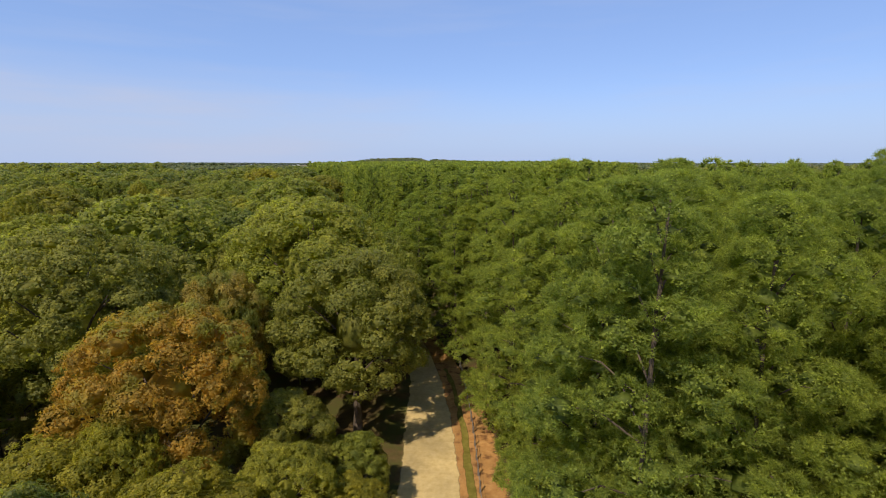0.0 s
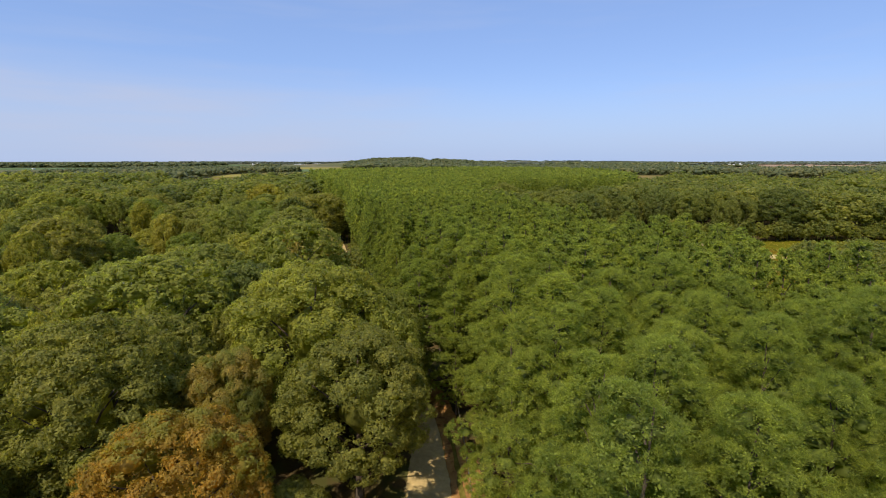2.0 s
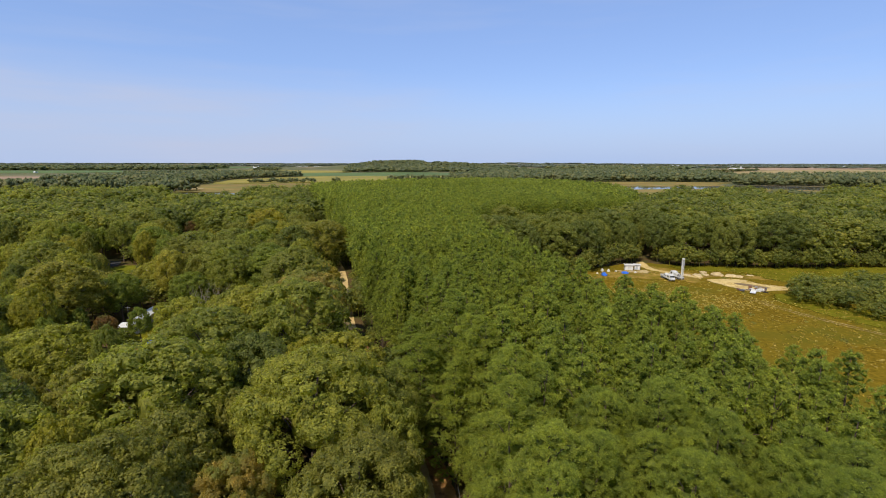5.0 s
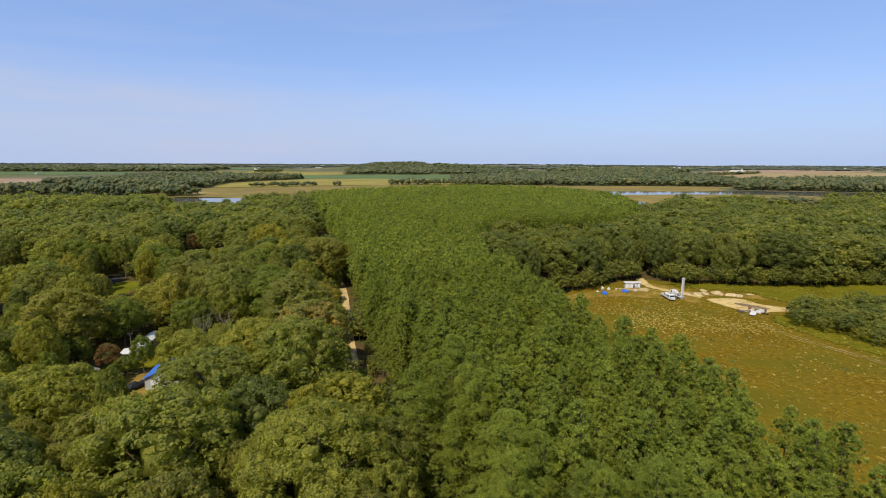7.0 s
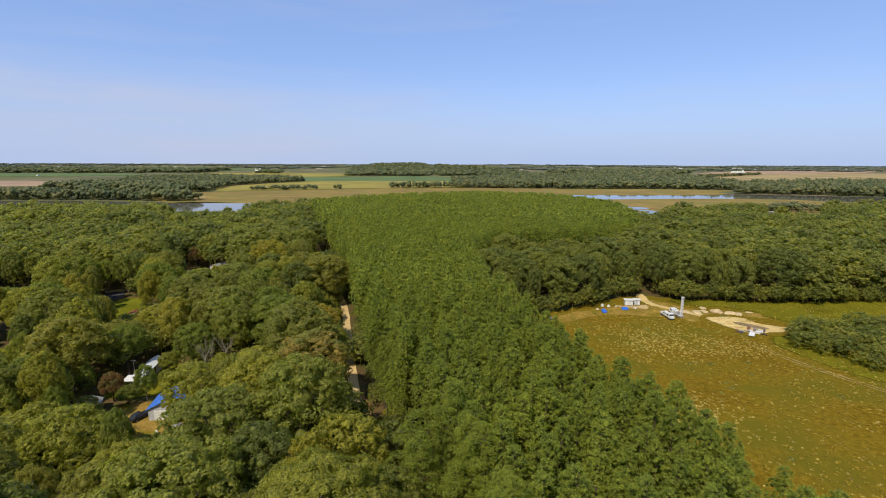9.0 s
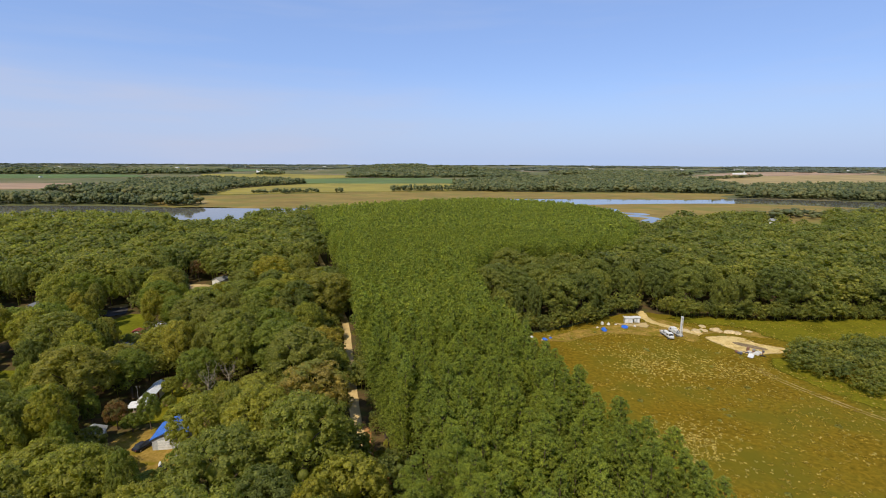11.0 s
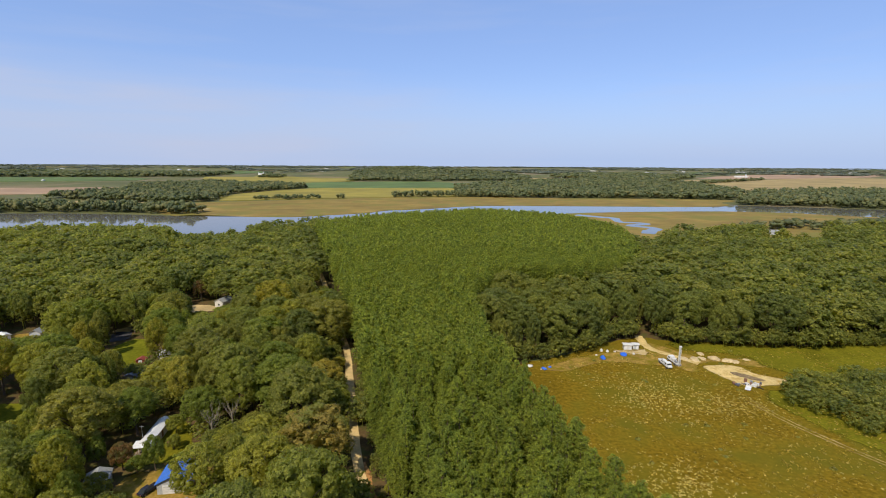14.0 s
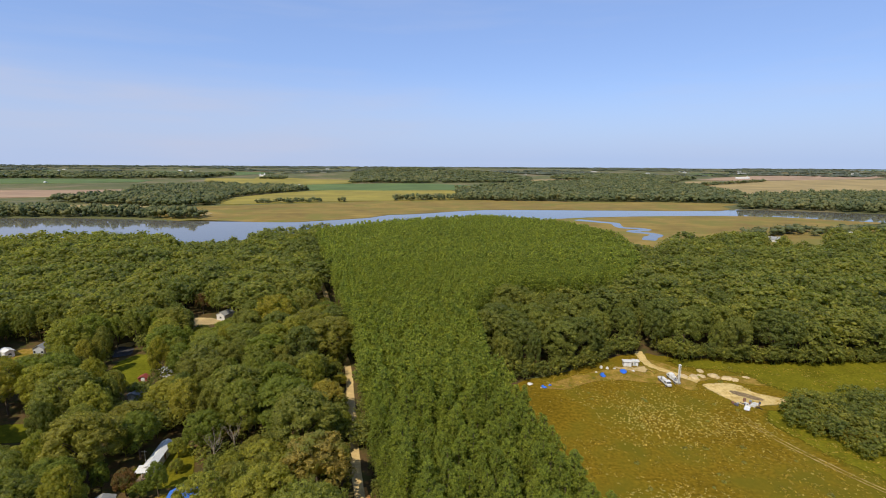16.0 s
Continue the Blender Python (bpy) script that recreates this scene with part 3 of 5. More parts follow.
def broad_crown(seed, lobes, clumps, leaves, leaf, clump, shape, core=0.86, size=0.075, ragged=0.1):
    """A broad-leaved crown in a unit tree: height 1, crown radius 0.33, a dome of rounded boughs, each set with clumps of leaves."""
    rng = np.random.default_rng(seed)
    k = np.arange(lobes)
    z = 1 - 1.62 * (k + 0.4) / lobes
    a = k * 2.39996 + rng.uniform(-0.35, 0.35, lobes)
    h = np.sqrt(np.maximum(0, 1 - z * z))
    wob = 1 + ragged * (np.cos(2 * a + rng.uniform(0, 6)) * h + 0.7 * np.cos(3 * a + rng.uniform(0, 6)) * h + rng.normal(size=lobes) * 0.55)
    C = np.stack([0.262 * h * np.cos(a) * wob, 0.262 * h * np.sin(a) * wob, 0.57 + np.where(z > 0, 0.325, 0.30) * z * (0.55 + 0.45 * wob)], 1)
    r = size * math.sqrt(42 / lobes) * rng.uniform(0.75, 1.3, lobes)
    R = np.stack([r, r, r * rng.uniform(0.62, 0.85, lobes)], 1)
    out = normed(C - [0, 0, 0.5])
    inner = (ICO_V * [0.10, 0.10, 0.16] * rng.uniform(0.85, 1.05, (len(ICO_V), 1)) + [0, 0, 0.57], ICO_F)
    pieces = [inner, cores(rng, C, R, shape, core)]
    p, d = on_boughs(rng, C, R, clumps, out, 0.15)
    q = clump * rng.uniform(0.6, 1.35, len(p))
    P, D, Q = np.repeat(p, leaves, 0), np.repeat(d, leaves, 0), np.repeat(q, leaves)[:, None]
    e = normed(unit(rng, len(P)) + 0.8 * D)
    n = normed(0.75 * D + 0.45 * e + 0.65 * unit(rng, len(P)))
    pieces.append(leaf_faces(P + e * Q * rng.uniform(0.35, 1.1, (len(P), 1)), n, leaf, rng))
    return join(pieces)


def pine_crown(seed, boughs, clumps, blades, length, width, tuft, base=0.36, radius=0.125, lobe=0.04, flat=0.75, core=0.8, spray=0.007, body=0.5, shape=(OCT_V, OCT_F)):
    """A plantation pine's crown in a unit tree: a rounded cone of boughs that end in puffs of upright needle tufts. Also gives the boughs' ends."""
    rng = np.random.default_rng(seed)
    k = np.arange(boughs)
    h = (k + rng.uniform(0.1, 0.9, boughs)) / boughs
    prof = (1 - h ** 2.3) ** 0.78 * (0.62 + 0.38 * np.minimum(1, h / 0.3))
    a = k * 2.39996 + rng.uniform(-0.45, 0.45, boughs)
    rr = radius * prof * np.where(k % 5 < 2, rng.uniform(0.15, 0.6, boughs), rng.uniform(0.72, 1.08, boughs))
    C = np.stack([rr * np.cos(a), rr * np.sin(a), base + (0.955 - base) * h + rng.normal(size=boughs) * 0.008], 1)
    r = lobe * rng.uniform(0.75, 1.25, boughs) * (0.72 + 0.38 * prof)
    R = np.stack([r, r, r * flat], 1)
    out = normed(C - np.stack([k * 0, k * 0, C[:, 2] - 0.03], 1))
    pieces = [cores(rng, C, R, shape, core)]
    p, d = on_boughs(rng, C, R, clumps, out, 0.35)
    P, D = np.repeat(p, blades, 0), np.repeat(d, blades, 0)
    w = normed(0.45 * D + [0, 0, 0.40] + 0.95 * unit(rng, len(P)))
    s = normed(np.cross(w, unit(rng, len(P))))
    B = P + unit(rng, len(P)) * tuft * 0.5 * rng.uniform(0, 1, (len(P), 1))
    L = (length * rng.uniform(0.65, 1.3, len(P)))[:, None]
    v = np.stack([B - s * width, B + s * width, B + w * L], 1).reshape(-1, 3)
    pieces.append((v, np.arange(len(v)).reshape(-1, 3)))
    m = max(1, int(blades * body))
    P, D = np.repeat(p, m, 0), np.repeat(d, m, 0)
    pieces.append(leaf_faces(P + unit(rng, len(P)) * tuft * rng.uniform(0, 1, (len(P), 1)), normed(D + 0.6 * unit(rng, len(P))), spray, rng))
    # tone by place: 0 in cores, 0.1 at needle bases, 1 at tips
    tip_tone = np.concatenate([np.zeros(len(pieces[0][0])), np.tile([0.1, 0.1, 1.0], len(pieces[1][1])), np.repeat(rng.uniform(0.1, 0.75, len(pieces[2][1])), 3)])
    return (*join(pieces), [tuple(c) for c in C], tip_tone)


def stem(sides=4, r=0.012, top=0.6):
    a = np.arange(sides) * 2 * math.pi / sides
    ring = np.stack([np.cos(a) * r, np.sin(a) * r, a * 0], 1)
    v = np.concatenate([ring, ring * 0.7 + [0, 0, top]])
    i = np.arange(sides)
    j = (i + 1) % sides
    return v, np.concatenate([np.stack([i, j, j + sides], 1), np.stack([i, j + sides, i + sides], 1)])


def whole_pine(*shape):
    """A far pine's crown and stem in one."""
    v, f, _, tip_tone = pine_crown(*shape)
    sv, sf = stem(3, 0.008, 0.8)
    return (*join([(v, f), (sv, sf)]), np.concatenate([tip_tone, np.zeros(len(sv))]))


def trunk_shape(seed, top, r, limbs, tips=None, sides=7):
    """Tapered, slightly bent trunk with its limbs."""
    rng = random.Random(seed)
    bt = bmesh.new()
    pts, steps = [], 6
    ox = oy = 0.0
    for k in range(steps + 1):
        pts.append(Vector((ox, oy, top * k / steps)))
        ox += rng.uniform(-0.006, 0.006)
        oy += rng.uniform(-0.006, 0.006)
    for k in range(steps):
        t0, t1 = k / steps, (k + 1) / steps
        rod(bt, pts[k], pts[k + 1] + Vector((0, 0, 0.004)), r * (1.25 - t0) if k else r * 1.45, r * (1.25 - t1), sides)
    pick = tips if tips else [(0.25 * math.cos(i * 2.4), 0.25 * math.sin(i * 2.4), rng.uniform(0.55, 0.85)) for i in range(limbs)]
    for i in range(limbs):
        q = Vector(pick[int(i * len(pick) / limbs)])
        z0 = max(0.25, q.z - (0.06 if tips else 0.28))
        a = pts[min(steps, int(z0 / top * steps))].copy()
        a.z = min(z0, top)
        mid = a.lerp(q, 0.55) + Vector((0, 0, 0.02))
        rod(bt, a, mid, r * 0.34, r * 0.24, 5)
        rod(bt, mid, q, r * 0.24, r * 0.08, 5)
    return bt


def prototype(name, crown, trunk, mat, label, category, group):
    """A whole tree of height 1, kept out of the way until it is copied."""
    v, f, *tip_tone = crown
    e = empty(name, Matrix.Translation((0, 0, -50)), label, category, group)
    part("trunk", trunk, BARK, e)
    ob = new("crown", mesh_from("crown", v, f, [mat], np.zeros(len(v)), tip=tip_tone[0] if tip_tone else None))
    ob.parent = e
    return e


def stand(proto, x, y, height, width, mat=None, label="", turn=None, rng=random.Random(5)):
    """A copy of a tree at its place: width stretches the crown sideways."""
    a = rng.uniform(0, 360) if turn is None else turn
    k = height * width
    t = copy_thing(proto, pose(x, y, 0, rng.uniform(-1.5, 1.5), rng.uniform(-1.5, 1.5), a) @ Matrix.Diagonal((k, k, height, 1)))
    if mat:
        for c in t.children:
            if c.name.startswith("crown"):
                c.data = crown_in(c.data, mat)
    if label:
        t["label"] = label
    return t


_recoloured = {}


def crown_in(data, mat):
    """The same crown mesh with another foliage material."""
    key = (data.name, mat.name)
    if key not in _recoloured:
        d = data.copy()
        d.materials.clear()
        d.materials.append(mat)
        _recoloured[key] = d
    return _recoloured[key]


def remove_thing(ob):
    for o in (*ob.children_recursive, ob):
        bpy.data.objects.remove(o)


PINE_LABEL = "tall green plantation pine with puffy needle clumps"
OAK_LABEL = "round green broad-leaved tree with dense foliage"
near_pines, mid_pines, near_oaks, mid_oaks = [], [], [], []
for k in range(3):
    v, f, tips, tip_tone = pine_crown(10 + k, 76, 54, 38, 0.0098, 0.00030, 0.011, 0.26, 0.142, 0.051, 0.6, 0.45, 0.0022, 0.5)
    near_pines.append(prototype("pine_tree", (v, f, tip_tone), trunk_shape(k, 0.93, 0.0046, 26, tips), PINE, PINE_LABEL, "tree", "plantation pines"))
v, f, tips, tip_tone = pine_crown(17, 54, 54, 30, 0.0098, 0.00042, 0.011, 0.10, 0.145, 0.048, 0.5, 0.45, 0.0028, 0.5)
edge_pine = prototype("pine_tree", (v, f, tip_tone), trunk_shape(7, 0.93, 0.0050, 30, tips), PINE, "roadside pine with limbs down to the ground", "tree", "plantation pines")
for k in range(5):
    v, f, tips, tip_tone = pine_crown(20 + k, 90, 9, 16, 0.0135, 0.0012, 0.009, 0.34, 0.112, 0.025, 1.0, 0.5, 0.0060, 0.6)
    mid_pines.append(prototype("pine_tree", (v, f, tip_tone), trunk_shape(k, 0.95, 0.0062, 10, tips, 5), PINE, PINE_LABEL, "tree", "plantation pines"))
for k in range(3):
    near_oaks.append(prototype("broadleaf_tree", broad_crown(30 + k, 60, 50, 26, 0.0072, 0.020, (ICO_V, ICO_F), 0.55), trunk_shape(40 + k, 0.72, 0.016, 8), LEAF, OAK_LABEL, "tree", "forest trees"))
for k in range(5):
    mid_oaks.append(prototype("broadleaf_tree", broad_crown(50 + k, 54, 28, 13, 0.0130, 0.024, (ICO_V, ICO_F), 0.6), trunk_shape(60 + k, 0.7, 0.016, 6, None, 5), LEAF, OAK_LABEL, "tree", "forest trees"))

# ---- trees: where they stand ----
# places that lie open to the air above the road: x, y, z, and a height over (0, 0) from which they are seen
OPEN = [(-62, 95, 0.5, 50), (-59.5, 96, 0.3, 50), (-75, 111, 1.5, 47), (-75, 121, 2.5, 44), (-64.7, 96.6, 0, 56), (-118, 174, 0, 50), (-114, 166, 0, 66), (-120, 228, 0, 66), (-110, 232, 2, 66), (-77, 99, 2.0, 62), (-107, 163, 1.5, 72), (-103, 150, 1.5, 72), (-164, 186, 3.5, 70), (-126, 129, 0, 66), (-135, 190, 2, 55), (-20, 106, 0, 60), (-23, 117, 0, 60), (-17, 97, 0, 62), (-33, 157, 0, 54), (-38, 176, 0, 60), (-73, 280, 0, 62), (-57, 90, 0, 64), (-284, 525, 0, 54), (-265, 528, 0, 54), (-245, 528, 0, 54), (-226, 530, 0, 54), (338, 478, 1, 62), (318, 478, 0, 68), (362, 478, 0, 68), (-59, 114, 5, 60), (-56, 119.5, 6, 60)]


# sunlit ground between the trees
SUNNY = [(-61, 93), (-65, 97), (-58, 90), (-118, 172), (-115, 166), (-120, 228), (-74, 110), (-16, 94), (-18.5, 101), (-21, 108), (-23.5, 118), (-33, 157), (-38, 176)]


def open_height(x, y, r, h):
    """The height at which a tree leaves the open places in view."""
    for ox, oy, oz, eye in OPEN:
        dd = ox * ox + oy * oy
        s = (x * ox + y * oy) / dd
        if 0.3 < s < 1.0 and abs(x * oy - y * ox) / math.sqrt(dd) < 1.1 * r:
            h = min(h, eye + (oz - eye) * s - 0.4)
    for px, py in SUNNY:
        along = (x - px) * SUN_FROM[0] + (y - py) * SUN_FROM[1]
        across = abs((x - px) * SUN_FROM[1] - (y - py) * SUN_FROM[0])
        if along > 0 and across < r + 1:
            h = min(h, max(3.0, 1.1 * (along - 0.8 * r)))
    return h


PINES = [(6.2, -20), (5.6, 30), (5.0, 44), (2.6, 54), (-0.8, 66), (-4.8, 80), (-9.0, 92), (-15.0, 108), (-22.8, 134), (-30.5, 160), (-37.5, 186), (-52, 228), (-70, 282), (-90, 340), (-106, 392), (-92, 424), (-50, 460), (33, 505), (100, 468), (122, 425), (133, 372), (120, 305), (92, 250), (57, 236), (24, 234), (10, 197), (12, 160), (14, 142), (19, 122), (21.7, 109), (24.6, 98), (29, 83), (30.9, 77), (32.7, 68), (33.7, 59), (35, 54), (36.8, 46), (39.5, 36), (42, 20), (46, 0), (48, -20)]
THICKET = [(102.5, 139), (108, 147), (116, 153), (140, 154), (200, 160), (205, 128), (150, 122), (124, 124), (113, 122), (108, 130)]
WEST_END = [(-900, 345), (-340, 368), (-290, 396), (-230, 383), (-195, 376), (-153, 428), (-105, 462), (-48, 492), (40, 528), (60, 530)]


def west_limit(x):
    for (x0, y0), (x1, y1) in zip(WEST_END, WEST_END[1:]):
        if x <= x1:
            return y0 + (y1 - y0) * max(0, x - x0) / (x1 - x0)
    return 0


EAST = [(12, 200), (26, 237), (57, 240), (90, 253), (119, 305), (131, 350), (158, 354), (180, 392), (205, 408), (270, 436), (330, 440), (420, 450), (520, 490), (700, 450), (560, 330), (420, 250), (250, 195), (175, 190), (140, 186), (112, 187), (93, 190), (88, 196), (78, 196), (66, 190), (56, 184), (42, 175), (24, 170), (16, 170)]


def in_west(x, y):
    return x < road_x(y) + (14 if y > 400 else -1.8) and y < west_limit(x) and y > 8


def free(x, y, r):
    for h in LAND_HOLES:
        cx, cy = sum(p[0] for p in h) / len(h), sum(p[1] for p in h) / len(h)
        k = 1 + r / 9
        if inside(cx + (x - cx) / k, cy + (y - cy) / k, h):
            return False
    return True


rng = random.Random(21)
# broad-leaved trees beside the road and clearing: x, y, height, crown width, foliage, label
placed = []
HAND = [
    (-17.2, 28.2, 16.4, 1.05, ORANGELEAF, "autumn-orange broad-leaved tree among green trees"),
    (-7.6, 39.8, 17.6, 1.17, DARKLEAF, "dark green oak leaning over the dirt road"),
    (-14.8, 51.0, 21.6, 1.28, LEAF, "wide green oak with a full domed crown"),
    (-33.6, 54.5, 21.6, 1.22, LEAF, "wide green oak with a full domed crown"),
    (-19.0, 40.0, 15.8, 0.78, BROWNLEAF, "thin brownish tree with browning leaves"),
    (-28.2, 35.5, 20.4, 1.08, DARKLEAF, "wide olive-green oak crown"),
    (-24.4, 78.5, 22.8, 1.08, LEAF, "wide olive-green oak with a domed crown"),
    (-36.0, 72.5, 19.8, 1.22, LEAF, OAK_LABEL),
    (-29.2, 101.5, 18.6, 1.30, BROWNLEAF, "large tree with a browning crown top"),
    (-12.0, 18.5, 10.6, 1.35, YELLOWLEAF, "low yellow-green broad-leaved tree"),
    (-19.5, 20.5, 11.0, 1.35, YELLOWLEAF, "low yellow-green broad-leaved tree"),
    (-27.0, 20.0, 11.5, 1.3, LEAF, OAK_LABEL),
    (-5.8, 30.0, 6.3, 1.05, LEAF, "small leafy tree at the roadside"),
    (-5.2, 25.5, 6.0, 1.1, YELLOWLEAF, "small yellow-green bush at the roadside"),
    (-9.2, 25.0, 8.6, 1.05, LEAF, "small leafy tree near the road"),
    (-7.6, 56.5, 16.5, 1.0, LEAF, OAK_LABEL),
    (6.2, 27.0, 2.6, 1.4, LEAF, "leafy shrub beneath the pines"),
    (6.0, 33.5, 3.0, 1.3, DARKLEAF, "leafy shrub beneath the pines"),
    (5.6, 39.0, 2.4, 1.5, LEAF, "leafy shrub beneath the pines"),
    (4.8, 46.5, 3.2, 1.3, DARKLEAF, "leafy shrub beneath the pines"),
    (-50.0, 91.2, 15.8, 1.0, LEAF, "broad-leaved tree hiding half of a garage"),
    (-67.4, 103.8, 9.4, 0.82, DEEPLEAF, "dark green tree in front of the white home"),
    (-71.0, 102.8, 4.6, 1.45, DEEPLEAF, "round dark green shrub beside the yard"),
    (-81.0, 104.0, 9.0, 0.7, DEEPLEAF, "slim dark green tree beside the home"),
    (-63.6, 119.5, 14.0, 1.05, DEEPLEAF, "dark green tree behind the white home"),
    (-61.5, 83.5, 6.8, 1.5, YELLOWLEAF, "low yellow-green tree before the yard"),
    (-66.5, 85.0, 7.5, 1.3, YELLOWLEAF, "low yellow-green tree before the yard"),
    (-11.6, 96.5, 3.2, 1.4, LEAF, "leafy shrub at the roadside"),
    (-8.6, 97.0, 4.0, 1.4, LEAF, "leafy shrub beneath the pines"),
    (-13.4, 93.0, 2.4, 1.5, YELLOWLEAF, "low yellow-green shrub at the roadside"),
    (-10.0, 92.0, 3.6, 1.4, LEAF, "leafy shrub at the roadside"),
    (-72.8, 92.4, 7.4, 1.2, DARKLEAF, "dark leafy tree in front of a shed"),
    (-62.6, 88.0, 3.3, 1.7, YELLOWLEAF, "low yellow-green shrub before the yard"),
    (-67.6, 89.6, 3.9, 1.5, YELLOWLEAF, "low yellow-green shrub before the yard"),
    (-81.0, 118.5, 14.0, 1.1, DEEPLEAF, "dark green tree behind the white home"),
    (-9.5, 60.0, 15.0, 0.9, LEAF, OAK_LABEL),
    (-17.0, 23.0, 11.5, 0.72, YELLOWLEAF, "slender yellow-green tree before the orange one"),
    (-13.0, 24.5, 7.0, 1.3, LEAF, "small leafy tree beneath taller trees"),
    (-21.0, 26.0, 8.5, 1.25, LEAF, "small leafy tree beneath taller trees"),
    (-10.8, 30.5, 9.0, 1.2, DARKLEAF, "small leafy tree beneath taller trees"),
    (-8.5, 20.5, 7.5, 1.3, LEAF, "small leafy tree beneath taller trees"),
    (-16.5, 15.0, 9.0, 1.3, LEAF, "small leafy tree beneath taller trees"),
    (-33.0, 33.0, 12.0, 1.2, LEAF, OAK_LABEL),
    (-68.0, 112.5, 4.0, 1.3, LEAF, "leafy shrub in the yard"),
    (-71.0, 119.0, 6.0, 1.2, LEAF, "small leafy tree behind the home"),
    (-39.0, 31.0, 15.0, 1.2, LEAF, OAK_LABEL),
    (-37.0, 90.0, 18.5, 1.15, LEAF, OAK_LABEL),
    (-32.0, 73.0, 6.0, 1.0, REDLEAF, "small red-leaved shrub between taller trees"),
    (-75.0, 103.8, 7.6, 1.0, REDLEAF, "russet-brown tree beside the white home"),
    (-125.0, 240.0, 12.0, 0.9, REDLEAF, "dark red tree by a sandy yard"),
]
for x, y, h, w, mat, label in HAND:
    if 80 < y < 90:
        h = open_height(x, y, 0.33 * h * w, h)
    proto = near_oaks if math.hypot(x, y) < 62 else mid_oaks
    stand(rng.choice(proto), x, y, h, w, mat, label, rng=rng)
    placed.append((x, y, 0.33 * h * w))

cells = {}


def claim(x, y, r):
    """True where no other crown stands too close; then the place is taken."""
    c = (int(x // 12), int(y // 12))
    for i in (-1, 0, 1):
        for j in (-1, 0, 1):
            for px, py, pr in cells.get((c[0] + i, c[1] + j), ()):
                if (px - x) ** 2 + (py - y) ** 2 < (0.74 * (pr + r)) ** 2:
                    return False
    cells.setdefault(c, []).append((x, y, r))
    return True


for x, y, r in placed:
    cells.setdefault((int(x // 12), int(y // 12)), []).append((x, y, r))

oaks = []
tries = random.Random(8)
for k in range(90000):
    y = 10 + 640 * tries.random() ** 0.7
    x = tries.uniform(-0.98, 0.98) * (y + 25)
    r = tries.uniform(5.5, 9.2) if k < 25000 else tries.uniform(4.0, 6.5) if k < 60000 else tries.uniform(2.5, 4.0)
    west = in_west(x, y)
    if not west and not inside(x, y, EAST):
        continue
    if west and y < 400 and x > road_x(y) - 1.6 - (0.5 if y < 130 else 0.12) * r:
        continue
    if 75 < x < 84 and 180 < y < 200:
        continue
    u = tries.random()
    h = open_height(x, y, r, 12.0 + 0.8 * r + 3.2 * u + (2.5 if west and x < -0.57 * y and y > west_limit(x) - 90 else 0))
    if h > 4 and free(x, y, r) and claim(x, y, r):
        oaks.append((x, y, min(r, 0.55 * h), h, u))
oaks.sort(key=lambda o: math.hypot(o[0], o[1]))
for x, y, r, h, u in oaks[:240]:
    d = math.hypot(x, y)
    mat = FORESTLEAF if x > 10 else DEEPLEAF if u < 0.2 else DARKLEAF if u < 0.4 else FORESTLEAF if u < 0.55 else YELLOWLEAF if u > 0.9 else None
    stand(tries.choice(near_oaks if d < 48 else mid_oaks), x, y, h, r / (0.33 * h), mat, "", rng=tries)

pines = []
rows_angle = math.radians(14)
ca, sa = math.cos(rows_angle), math.sin(rows_angle)
for i in range(-70, 105):
    for j in range(-10, 212):
        u, w = i * 3.6 + tries.uniform(-0.9, 0.9), j * 3.5 + tries.uniform(-1.1, 1.1)
        x, y = u * ca - w * sa, u * sa + w * ca
        if y > 7 and math.hypot(x, y) > 16.5 and inside(x, y, PINES) and abs(x) < (y + 25) * 0.98 and tries.random() > (0.25 if math.hypot(x, y) < 36 else 0.05):
            hp = tries.uniform(22.2, 24.8) if y < 70 else tries.uniform(21.2, 23.8) + (1 if y > 380 else 0)
            hp += 0.8 if y < 110 and (i * 7 + j * 13) % 11 == 0 else 0
            pines.append((x, y, open_height(x, y, 2.0, hp), tries.random()))
pines.append((1.6, 56.0, 18.5, 0.3))
pines.append((-3.4, 60.5, 19.5, 0.3))
pines.append((-4.6, 65.0, 20.5, 0.3))
# young pines crowding the road's east side
for y in range(86, 184, 3):
    pines.append((road_x(y) + 4.6 + (y * 7 % 5) * 0.35, y, 13.0 + (y * 11 % 7) * 0.7, (y * 3 % 10) / 10))
pines.sort(key=lambda o: math.hypot(o[0], o[1]))
for x, y, h, u in pines[:300]:
    near = math.hypot(x, y) < 42
    stand(edge_pine if x < road_x(y) + 10.5 and 14 < y < 70 else tries.choice(near_pines if near else mid_pines), x, y, h, tries.uniform(0.95, 1.25), None, "", rng=tries)
for p in [edge_pine] + near_pines + mid_pines + near_oaks + mid_oaks:
    remove_thing(p)


